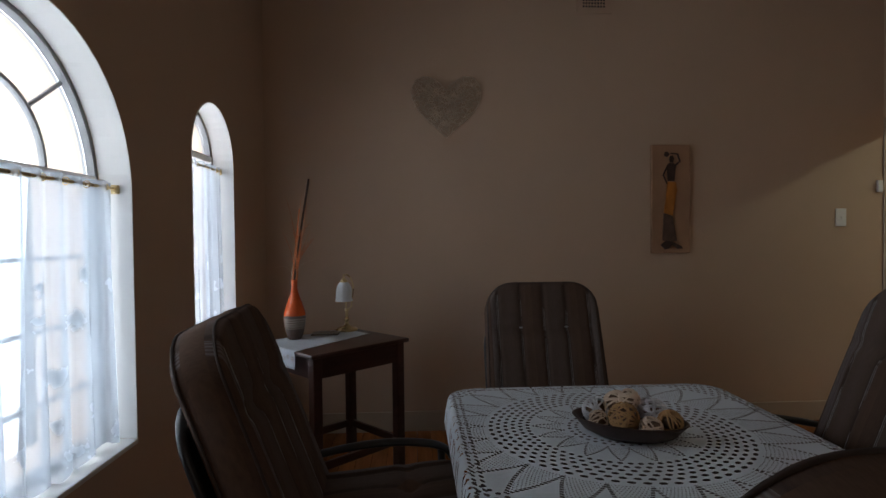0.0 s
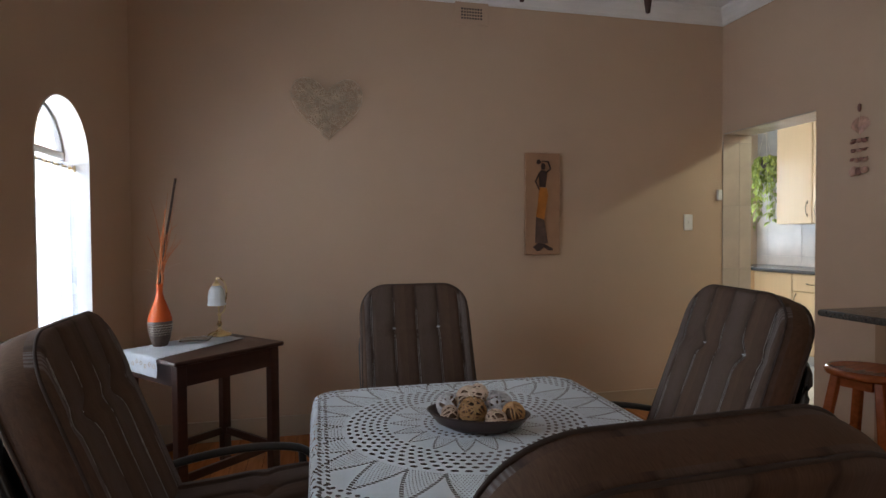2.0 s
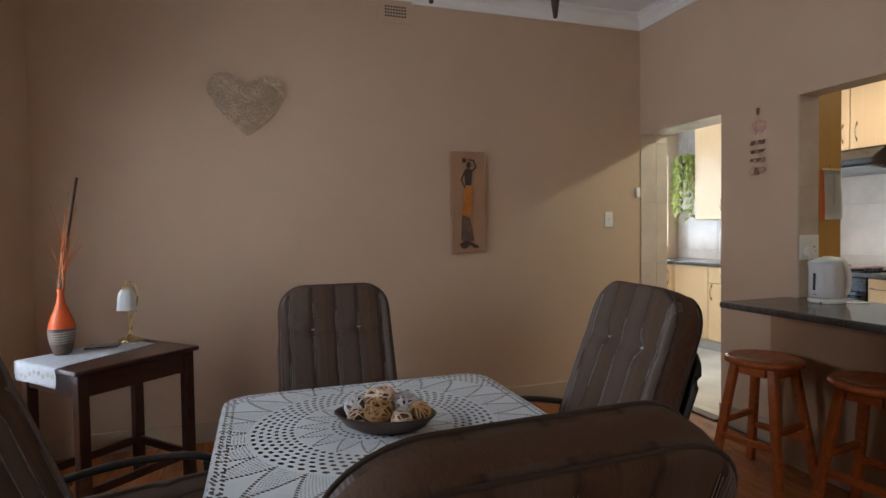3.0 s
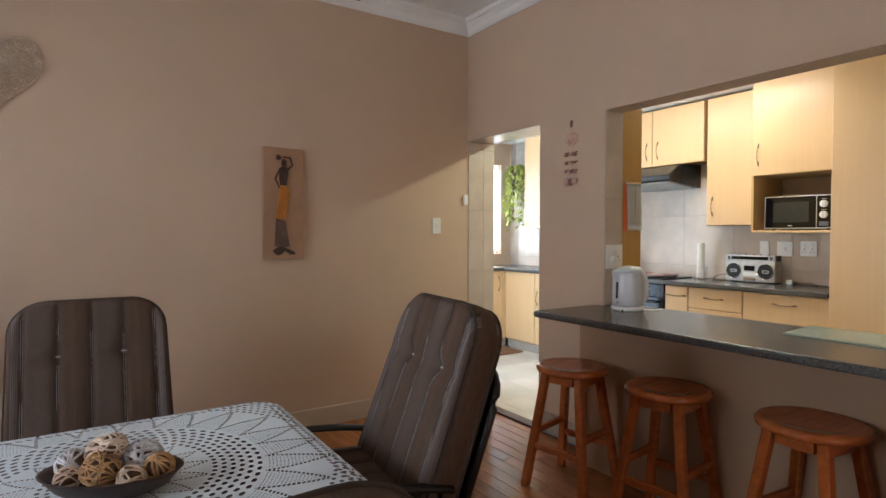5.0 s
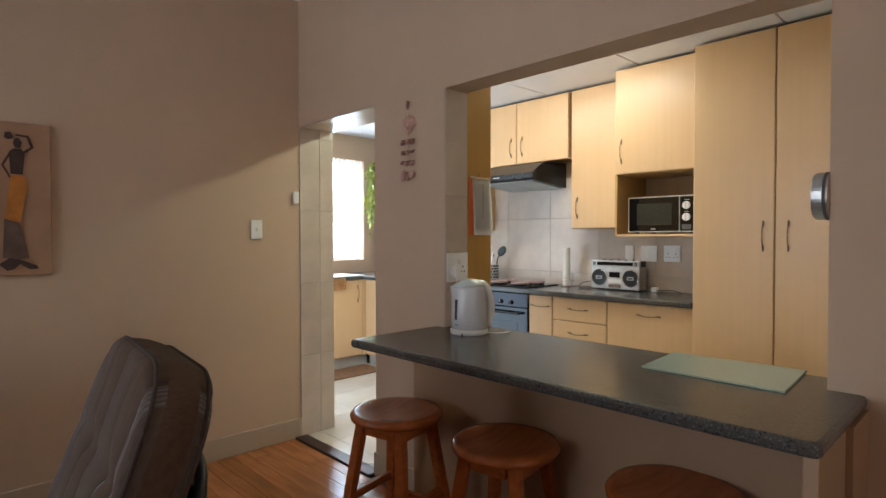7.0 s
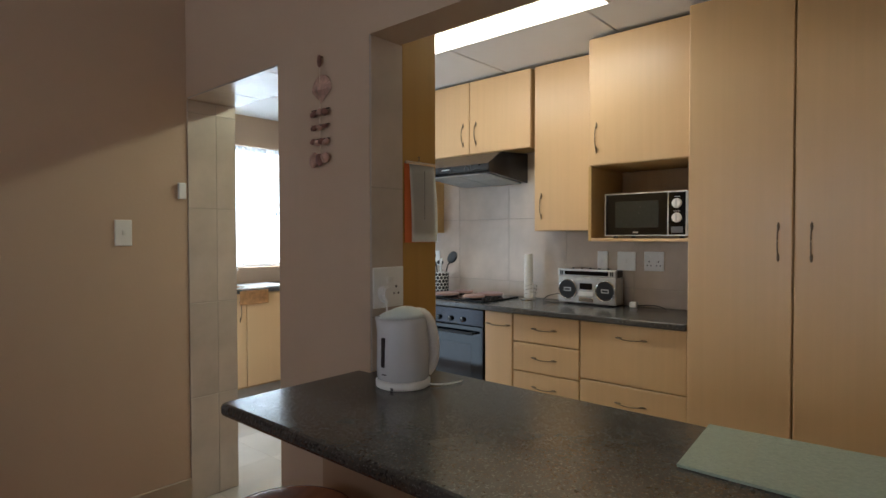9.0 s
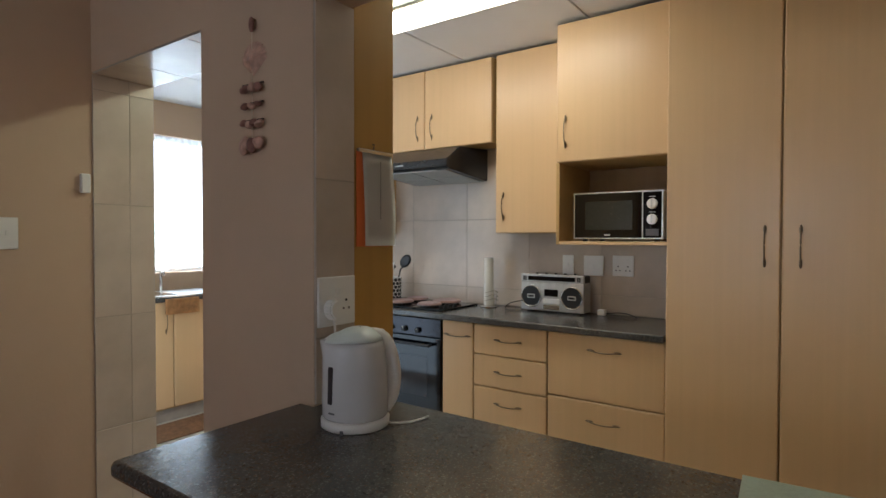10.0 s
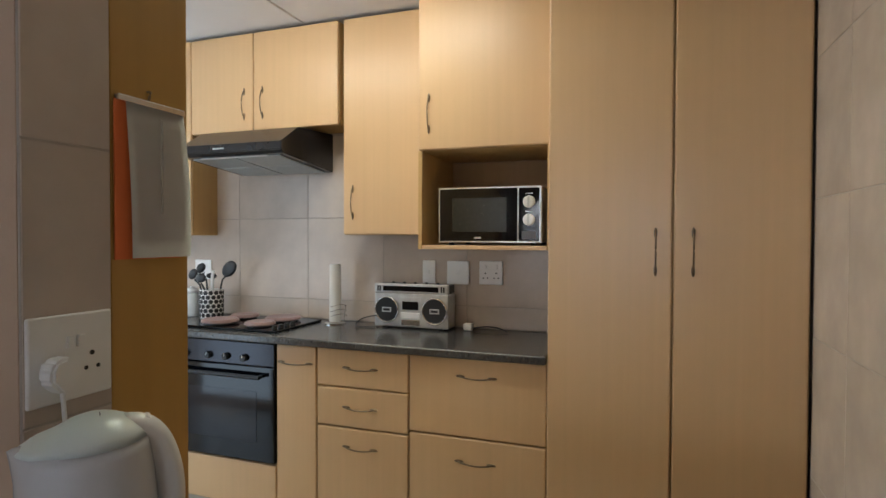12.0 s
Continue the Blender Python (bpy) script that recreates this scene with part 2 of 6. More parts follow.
box(2.1, XE, YS - 0.25, YS, 0, CEIL + 0.1, bm=bm)
box(0.3, 2.1, YS - 0.25, YS, 0, 0.9, bm=bm)
box(0.3, 2.1, YS - 0.25, YS, 2.1, CEIL + 0.1, bm=bm)
structure("wall_south", bm, WALL, "plain beige plaster wall with an unseen opening added for a fill lamp")
bm = box(XE, HX - TG, YS - 0.25, HY0, 0, CEIL + 0.1)
box(XE, HX - TG, HY1 + TG, DY0, 0, CEIL + 0.1, bm=bm)
box(XE, HX - TG, HY0, HY1 + TG, HTOP, CEIL + 0.1, bm=bm)
box(XE, DX, DY0, YN, DTOP + TG, CEIL + 0.1, bm=bm)
structure("wall_east", bm, WALL, "beige-painted plaster wall with a doorway and a serving hatch")
structure("ceiling", box(XW - 0.3, XE + 0.1, YS - 0.2, YN + 0.2, CEIL, CEIL + 0.08), WHITE, "white plastered dining room ceiling")
bm = bmesh.new()
for k in range(7):
    y0 = -0.6 + k * 0.9 + 0.006
    box(HX, KX + 0.2, y0, y0 + 0.888, KCEIL, KCEIL + 0.03, bevel=0.003, bm=bm, seg=1)
box(HX, KX + 0.2, -0.6, KY + 0.2, KCEIL + 0.012, KCEIL + 0.08, bm=bm)
structure("kitchen_ceiling", bm, BOARD, "white kitchen ceiling boards with fine joints")
structure("floor", box(XW, XE, YS, YN, -0.12, -0.02), DARK, "dark subfloor beneath the varnished boards")
structure("kitchen_floor", box(XE, KX, -0.4, KY, -0.12, -0.006), GROUT, "grout bed of the kitchen floor tiles")
structure("kitchen_wall_east", box(KX, KX + 0.2, -0.4, KY + 0.2, 0, 2.62), GROUT, "kitchen wall behind the cabinets")
KW0, KW1, KWS, KWT = 3.95, 5.11, 1.075, 2.215
bm = box(DX, KW0, KY, KY + 0.22, 0, 2.62)
box(KW1, KX, KY, KY + 0.22, 0, 2.62, bm=bm)
box(KW0, KW1, KY, KY + 0.22, 0, KWS, bm=bm)
box(KW0, KW1, KY, KY + 0.22, KWT, 2.62, bm=bm)
structure("kitchen_wall_north", bm, WALL, "beige kitchen wall with a bright window above the sink")
bm = box(3.2, DX, YN + 0.25, 3.92, 0, 2.62)
box(3.2, DX, 4.83, KY, 0, 2.62, bm=bm)
box(3.2, DX, 3.92, 4.83, 2.05, 2.62, bm=bm)
structure("kitchen_wall_west", bm, WALL, "plain kitchen wall with an open back doorway")
bm = box(3.9, KX, 0.55, 0.797, 0, 2.62)
box(HX, 3.9, -0.4, -0.2, 0, 2.62, bm=bm)
box(3.9, 4.1, -0.4, 0.55, 0, 2.62, bm=bm)
structure("kitchen_wall_south", bm, GROUT, "kitchen wall beside the tall cupboards")
structure("ground", box(-60, 60, -60, 60, -0.3, -0.13), PAVE, "pale paved ground outside")

# Invented slab out of view, stops sun falling through the back doorway.
structure("unseen_sun_block", box(1.6, 3.198, YN + 0.26, 5.9, 2.30, 2.42), PORCH, "unseen slab added to keep the sun off the kitchen floor")

# ---- more materials ----


def nodes_of(name):
    m = bpy.data.materials.new(name)
    m.use_nodes = True
    t = m.node_tree
    return m, t, t.nodes["Principled BSDF"]


def mnode(t, op, a, b=None, c=None):
    n = t.nodes.new("ShaderNodeMath")
    n.operation = op
    for i, v in enumerate((a, b, c)):
        if v is None:
            continue
        if isinstance(v, (int, float)):
            n.inputs[i].default_value = v
        else:
            t.links.new(v, n.inputs[i])
    return n.outputs[0]


def crochet():
    """White crocheted cotton: rings, spokes and a border of real see-through holes round the middle of the cloth."""
    m, t, b = nodes_of("crochet_cotton")
    tc = t.nodes.new("ShaderNodeTexCoord")
    s = t.nodes.new("ShaderNodeSeparateXYZ")
    t.links.new(tc.outputs["Object"], s.inputs[0])
    x, y, z = s.outputs
    cx, cy = mnode(t, "ADD", x, 0.045), mnode(t, "SUBTRACT", y, 0.035)
    r = mnode(t, "SQRT", mnode(t, "ADD", mnode(t, "MULTIPLY", cx, cx), mnode(t, "MULTIPLY", cy, cy)))
    th = mnode(t, "ARCTAN2", cy, cx)

    def band(v, lo, hi):
        return mnode(t, "MULTIPLY", mnode(t, "GREATER_THAN", v, lo), mnode(t, "LESS_THAN", v, hi))

    def dots(count, pitch, lo, hi, size, twist=0.5):
        u = mnode(t, "MULTIPLY", th, count / (2 * math.pi))
        row = mnode(t, "FLOOR", mnode(t, "DIVIDE", r, pitch))
        u = mnode(t, "ADD", u, mnode(t, "MULTIPLY", row, twist))
        du = mnode(t, "ABSOLUTE", mnode(t, "SUBTRACT", mnode(t, "FRACT", mnode(t, "ADD", u, 64.0)), 0.5))
        dv = mnode(t, "ABSOLUTE", mnode(t, "SUBTRACT", mnode(t, "FRACT", mnode(t, "DIVIDE", r, pitch)), 0.5))
        e = mnode(t, "ADD", mnode(t, "MULTIPLY", du, du), mnode(t, "MULTIPLY", dv, dv))
        return mnode(t, "MULTIPLY", mnode(t, "LESS_THAN", e, size * size), band(r, lo, hi))

    holes = dots(34, 0.022, 0.11, 0.154, 0.27)
    for extra in (dots(64, 0.0242, 0.266, 0.4114, 0.29), dots(140, 0.024, 0.60, 0.80, 0.27)):
        holes = mnode(t, "MAXIMUM", holes, extra)

    def petals(count, lo, hi, mesh, pitch):
        """Pointed petals between two radii: a row of slits along both edges, fine mesh inside."""
        w = mnode(t, "FRACT", mnode(t, "ADD", mnode(t, "MULTIPLY", th, count / (2 * math.pi)), 64.0))
        w = mnode(t, "MULTIPLY", mnode(t, "ABSOLUTE", mnode(t, "SUBTRACT", w, 0.5)), 2.0)
        q = mnode(t, "POWER", mnode(t, "MAXIMUM", mnode(t, "DIVIDE", mnode(t, "SUBTRACT", r, lo), hi - lo), 0.0001), 1.15)
        line = mnode(t, "LESS_THAN", mnode(t, "ABSOLUTE", mnode(t, "SUBTRACT", w, q)), 0.085)
        dash = mnode(t, "GREATER_THAN", mnode(t, "FRACT", mnode(t, "DIVIDE", r, 0.012)), 0.38)
        edge_row = mnode(t, "MULTIPLY", mnode(t, "MULTIPLY", line, dash), band(r, lo, hi))
        inside = mnode(t, "GREATER_THAN", w, mnode(t, "ADD", q, 0.12))
        return mnode(t, "MAXIMUM", edge_row, mnode(t, "MULTIPLY", dots(mesh, pitch, lo + 0.004, hi, 0.18), inside))

    holes = mnode(t, "MAXIMUM", holes, petals(24, 0.418, 0.600, 300, 0.0105))
    holes = mnode(t, "MAXIMUM", holes, petals(17, 0.160, 0.262, 150, 0.0088))
    # border rows
    edge = mnode(t, "MAXIMUM", mnode(t, "ABSOLUTE", x), mnode(t, "ABSOLUTE", y))
    along = mnode(t, "ADD", x, y)
    rown = mnode(t, "FLOOR", mnode(t, "DIVIDE", edge, 0.022))
    fa = mnode(t, "FRACT", mnode(t, "ADD", mnode(t, "DIVIDE", along, 0.026), mnode(t, "MULTIPLY", rown, 0.5)))
    fa = mnode(t, "ABSOLUTE", mnode(t, "SUBTRACT", mnode(t, "FRACT", mnode(t, "ADD", fa, 64.0)), 0.5))
    fb = mnode(t, "ABSOLUTE", mnode(t, "SUBTRACT", mnode(t, "FRACT", mnode(t, "DIVIDE", edge, 0.022)), 0.5))
    ee = mnode(t, "ADD", mnode(t, "MULTIPLY", fa, fa), mnode(t, "MULTIPLY", fb, fb))
    holes = mnode(t, "MAXIMUM", holes, mnode(t, "MULTIPLY", mnode(t, "LESS_THAN", ee, 0.085), band(edge, 0.508, 0.55)))
    b.inputs["Base Color"].default_value = (0.70, 0.75, 0.79, 1)
    b.inputs["Roughness"].default_value = 0.92
    n = t.nodes.new("ShaderNodeTexNoise")
    n.inputs["Scale"].default_value = 260
    t.links.new(tc.outputs["Object"], n.inputs["Vector"])
    bp = t.nodes.new("ShaderNodeBump")
    bp.inputs["Strength"].default_value, bp.inputs["Distance"].default_value = 0.7, 0.003
    t.links.new(n.outputs[0], bp.inputs["Height"])
    t.links.new(bp.outputs[0], b.inputs["Normal"])
    tr = t.nodes.new("ShaderNodeBsdfTransparent")
    mx = t.nodes.new("ShaderNodeMixShader")
    t.links.new(holes, mx.inputs[0])
    t.links.new(b.outputs[0], mx.inputs[1])
    t.links.new(tr.outputs[0], mx.inputs[2])
    t.links.new(mx.outputs[0], t.nodes["Material Output"].inputs[0])
    return m


def sheer():
    """Sheer lace curtain: a thin weave that lets most light through, denser in its flower pattern and hems."""
    m, t, b = nodes_of("lace_curtain")
    tc = t.nodes.new("ShaderNodeTexCoord")
    v = t.nodes.new("ShaderNodeTexVoronoi")
    v.inputs["Scale"].default_value = 9
    t.links.new(tc.outputs["Object"], v.inputs["Vector"])
    n = t.nodes.new("ShaderNodeTexNoise")
    n.inputs["Scale"].default_value = 45
    t.links.new(tc.outputs["Object"], n.inputs["Vector"])
    s = t.nodes.new("ShaderNodeSeparateXYZ")
    t.links.new(tc.outputs["Object"], s.inputs[0])
    low = mnode(t, "LESS_THAN", s.outputs[2], 0.62)
    flower = mnode(t, "LESS_THAN", mnode(t, "ADD", v.outputs["Distance"], mnode(t, "MULTIPLY", n.outputs[0], 0.5)), 0.50)
    flower = mnode(t, "MULTIPLY", flower, low)
    dens = mnode(t, "ADD", 0.72, mnode(t, "MULTIPLY", flower, 0.26))
    b.inputs["Base Color"].default_value, b.inputs["Roughness"].default_value = (0.85, 0.86, 0.88, 1), 0.9
    tl = t.nodes.new("ShaderNodeBsdfTranslucent")
    tl.inputs[0].default_value = (0.36, 0.41, 0.46, 1)
    a = t.nodes.new("ShaderNodeMixShader")
    a.inputs[0].default_value = 0.6
    t.links.new(b.outputs[0], a.inputs[1])
    t.links.new(tl.outputs[0], a.inputs[2])
    tr = t.nodes.new("ShaderNodeBsdfTransparent")
    mx = t.nodes.new("ShaderNodeMixShader")
    t.links.new(dens, mx.inputs[0])
    t.links.new(tr.outputs[0], mx.inputs[1])
    t.links.new(a.outputs[0], mx.inputs[2])
    t.links.new(mx.outputs[0], t.nodes["Material Output"].inputs[0])
    return m


def striped():
    """Brown and grey striped cushion cloth, the stripes along z, with a fine weave."""
    m, t, b = nodes_of("striped_cushion_cloth")
    tc = t.nodes.new("ShaderNodeTexCoord")
    s = t.nodes.new("ShaderNodeSeparateXYZ")
    t.links.new(tc.outputs["Object"], s.inputs[0])
    x = s.outputs[0]
    face = mnode(t, "GREATER_THAN", mnode(t, "ABSOLUTE", s.outputs[1]), 0.030)
    rp = t.nodes.new("ShaderNodeValToRGB")
    rp.color_ramp.interpolation = "LINEAR"
    f = mnode(t, "FRACT", mnode(t, "ADD", mnode(t, "DIVIDE", x, 0.228), 8.75))
    t.links.new(f, rp.inputs[0])
    cols = [(0.0, (0.106, 0.066, 0.046)), (0.20, (0.090, 0.055, 0.039)), (0.26, (0.060, 0.040, 0.031)), (0.30, (0.098, 0.067, 0.052)), (0.50, (0.108, 0.077, 0.063)), (0.70, (0.098, 0.067, 0.052)), (0.745, (0.060, 0.040, 0.031)), (0.80, (0.090, 0.055, 0.039))]
    while len(rp.color_ramp.elements) < len(cols):
        rp.color_ramp.elements.new(0.5)
    for e, (p, c) in zip(rp.color_ramp.elements, cols):
        e.position, e.color = p, (*c, 1)
    w = t.nodes.new("ShaderNodeTexNoise")
    w.inputs["Scale"].default_value = 60
    mp = t.nodes.new("ShaderNodeMapping")
    mp.inputs["Scale"].default_value = (9, 1, 0.6)
    t.links.new(tc.outputs["Object"], mp.inputs[0])
    t.links.new(mp.outputs[0], w.inputs["Vector"])
    mx = t.nodes.new("ShaderNodeMix")
    mx.data_type, mx.blend_type = "RGBA", "MULTIPLY"
    mx.inputs[0].default_value = 1.0
    pale = t.nodes.new("ShaderNodeMix")
    pale.data_type = "RGBA"
    pale.inputs[7].default_value = (0.20, 0.185, 0.185, 1)
    ax = mnode(t, "ABSOLUTE", x)
    rib = mnode(t, "MULTIPLY", mnode(t, "MULTIPLY", mnode(t, "GREATER_THAN", ax, 0.236), mnode(t, "LESS_THAN", ax, 0.262)), mnode(t, "ADD", 0.42, mnode(t, "MULTIPLY", mnode(t, "SINE", mnode(t, "MULTIPLY", ax, 1100.0)), 0.3)))
    rib = mnode(t, "MULTIPLY", rib, face)
    t.links.new(rib, pale.inputs[0])
    band = t.nodes.new("ShaderNodeMix")
    band.data_type = "RGBA"
    band.inputs[6].default_value = (0.104, 0.062, 0.042, 1)
    t.links.new(face, band.inputs[0])
    t.links.new(rp.outputs[0], band.inputs[7])
    t.links.new(band.outputs[2], pale.inputs[6])
    t.links.new(pale.outputs[2], mx.inputs[6])
    g = mnode(t, "ADD", 0.68, mnode(t, "MULTIPLY", w.outputs[0], 0.65))
    cmb = t.nodes.new("ShaderNodeCombineColor")
    for i in range(3):
        t.links.new(g, cmb.inputs[i])
    t.links.new(cmb.outputs[0], mx.inputs[7])
    t.links.new(mx.outputs[2], b.inputs["Base Color"])
    b.inputs["Roughness"].default_value = 0.85
    b.inputs["Specular IOR Level"].default_value = 0.15
    bp = t.nodes.new("ShaderNodeBump")
    bp.inputs["Strength"].default_value, bp.inputs["Distance"].default_value = 0.35, 0.002
    t.links.new(w.outputs[0], bp.inputs["Height"])
    t.links.new(bp.outputs[0], b.inputs["Normal"])
    return m


def glow(name, color, strength):
    m, t, b = nodes_of(name)
    b.inputs["Base Color"].default_value = (*color, 1)
    b.inputs["Emission Color"].default_value, b.inputs["Emission Strength"].default_value = (*color, 1), strength
    return m


CROCHET, SHEER, STRIPED = crochet(), sheer(), striped()
PIPING = noisy("cushion_piping", (0.045, 0.030, 0.024), 0.8, 40, 0.2, 0.3, 300)
SEAM = noisy("seam_thread", (0.28, 0.265, 0.255), 0.8, 60, 0.3, 0.4, 400)
PANE = glass("window_glass")
FROST = noisy("frosted_glass", (0.62, 0.64, 0.64), 0.35, 30, 0.05, 0.1)
GREENG = noisy("green_glass_board", (0.42, 0.52, 0.44), 0.12, 120, 0.08, 0.3, 240)
ORANGE = noisy("orange_glaze", (0.62, 0.10, 0.02), 0.16, 6, 0.12, 0.02)
BROWNG = noisy("brown_ceramic", (0.09, 0.06, 0.045), 0.5, 20, 0.3, 0.4, 60)
BRASS = noisy("aged_brass", (0.60, 0.46, 0.24), 0.28, 20, 0.15, 0.05, metal=1.0)
TWIG = noisy("dried_twig", (0.05, 0.025, 0.016), 0.8, 20, 0.3, 0.3)
REED = noisy("orange_reed", (0.55, 0.17, 0.05), 0.75, 20, 0.3, 0.3)
WICKER = noisy("pale_wicker", (0.62, 0.50, 0.37), 0.8, 20, 0.25, 0.3)
RATTAN = noisy("rattan", (0.52, 0.30, 0.13), 0.7, 20, 0.25, 0.3)
CORE = noisy("ball_core_shade", (0.20, 0.125, 0.08), 0.85, 40, 0.3, 0.3)
WRAP = noisy("silver_grey_wrapping", (0.58, 0.58, 0.60), 0.4, 60, 0.3, 0.3, spec=0.5)
RATTAN2 = noisy("pale_rattan", (0.70, 0.54, 0.41), 0.7, 20, 0.2, 0.3)
BOWLM = noisy("dark_bowl_wood", (0.055, 0.03, 0.024), 0.35, 10, 0.3, 0.1)
CANVAS = noisy("printed_canvas", (0.36, 0.205, 0.12), 0.8, 5, 0.12, 0.3, 300)
ARTD = noisy("dark_relief", (0.05, 0.025, 0.02), 0.6, 20, 0.3, 0.1)
ARTO = noisy("orange_relief", (0.45, 0.16, 0.02), 0.6, 14, 0.25, 0.1)
ARTB = noisy("brown_relief", (0.12, 0.07, 0.05), 0.6, 20, 0.3, 0.2)
SHELL = noisy("sea_shell", (0.50, 0.30, 0.23), 0.5, 40, 0.3, 0.3, 90)
SHELLD = noisy("dark_shell", (0.24, 0.11, 0.085), 0.5, 40, 0.3, 0.3, 90)
LEAF = noisy("leaf_green", (0.36, 0.40, 0.08), 0.45, 14, 0.5, 0.1, per_object=0.25)
PAPER = noisy("paper", (0.72, 0.70, 0.66), 0.8, 10, 0.03, 0.05)
ORANGEP = noisy("orange_card", (0.72, 0.16, 0.04), 0.6, 10, 0.05, 0.05)
MATR = noisy("brown_mat", (0.20, 0.10, 0.05), 0.95, 30, 0.25, 0.6, 300)
PINK = noisy("pink_enamel", (0.31, 0.20, 0.19), 0.35, 10, 0.15, 0.02)
TOWEL = noisy("orange_dishcloth", (0.62, 0.33, 0.14), 0.95, 30, 0.2, 0.5, 300)
SKIRT = noisy("beige_skirting_paint", (0.44, 0.35, 0.26), 0.5, 3, 0.05, 0.1, 60)
BARPAINT = noisy("grey_bar_paint", (0.32, 0.33, 0.34), 0.45, 10, 0.1, 0.05)
GREYPAINT = noisy("grey_paint", (0.10, 0.10, 0.11), 0.5, 10, 0.1, 0.05)
DIFFUSER = glow("lit_diffuser", (1.0, 0.96, 0.86), 5.0)

# ---- windows, curtains ----


def arch_line(cy, half, spring, rise, n=24):
    return [(cy + half * math.cos(math.pi * k / n), spring + rise * math.sin(math.pi * k / n)) for k in range(n + 1)]


def arch_band(cy, h0, h1, spring, r0, r1, x, d, n=24):
    own = bmesh.new()
    A, B = arch_line(cy, h0, spring, r0, n), arch_line(cy, h1, spring, r1, n)
    rows = [[own.verts.new(p) for p in ((x, a[0], a[1]), (x, b[0], b[1]), (x + d, b[0], b[1]), (x + d, a[0], a[1]))] for a, b in zip(A, B)]
    for p, q in zip(rows, rows[1:]):
        for k in range(4):
            j = (k + 1) % 4
            own.faces.new((p[k], p[j], q[j], q[k]))
    own.faces.new(rows[0][::-1])
    own.faces.new(rows[-1])
    return own


def window(name, spec, label, fan):
    y0, y1, sill, top, rise = spec
    c, half, spring = (y0 + y1) / 2, (y1 - y0) / 2, top - rise
    w = empty(name, (0, 0, 0), kind="structure", label=label)
    x = GLASSX - 0.015
    f = arch_band(c, half - 0.018, half, spring, rise - 0.018, rise, x, 0.04)
    box(x, x + 0.04, y0, y0 + 0.028, sill, spring, bm=f)
    box(x, x + 0.04, y1 - 0.028, y1, sill, spring, bm=f)
    box(x, x + 0.04, y0 + 0.028, y1 - 0.028, sill, sill + 0.03, bm=f)
    part("window_frame", f, BARPAINT, w, "grey-painted steel frame")
    part("transom", box(x - 0.004, x + 0.05, y0 + 0.028, y1 - 0.028, spring + 0.02, spring + 0.055, 0.004), WHITE, w, "pale transom bar")
    part("window_sill", box(GLASSX + 0.03, XW + 0.006, y0 + 0.001, y1 - 0.001, sill - 0.012, sill + 0.006, 0.004), WHITE, w, "white window sill")
    rv = arch_band(c, half - 0.005, half, spring, rise - 0.005, rise, GLASSX + 0.03, XW - GLASSX - 0.027)
    for a, b in ((y0, y0 + 0.005), (y1 - 0.005, y1)):
        box(GLASSX + 0.03, XW + 0.003, a, b, sill + 0.007, spring, bm=rv)
    part("reveal", rv, WHITE, w, "white-painted window reveal")
    if fan:
        part("fan_bar", arch_band(c, half * 0.5 - 0.008, half * 0.5 + 0.004, spring + 0.05, rise * 0.5 - 0.008, rise * 0.5 + 0.004, x + 0.005, 0.02), BARPAINT, w)
        for a in (45, 90, 135):
            ca, sa = math.cos(radians(a)), math.sin(radians(a))
            p0 = (x + 0.017, c + half * 0.5 * ca, spring + 0.05 + rise * 0.5 * sa)
            p1 = (x + 0.017, c + (half - 0.02) * ca, spring + (rise - 0.02) * sa)
            part("glazing_bar", tube([p0, p1], 0.007, 6), BARPAINT, w)
    for k in range(1, 4):
        z = sill + k * (spring - sill) / 4
        part("glazing_bar", box(x + 0.005, x + 0.025, y0 + 0.028, y1 - 0.028, z - 0.006, z + 0.006), BARPAINT, w)
    if fan:
        part("glazing_bar", box(x + 0.005, x + 0.025, c - 0.006, c + 0.006, sill + 0.03, spring + 0.02), BARPAINT, w)
    pane = part("pane", prism(arched(y0 + 0.02, y1 - 0.02, sill + 0.02, top - 0.02, 20, rise - 0.02), 0.004, "x", m=pose(x + 0.012, 0, 0)), PANE, w)
    pane.visible_shadow = False
    return w


window("window_1", BIGW, "arched window with a fan light over lace curtains", True)
window("window_2", SMALLW, "narrow arched window with a lace curtain", False)


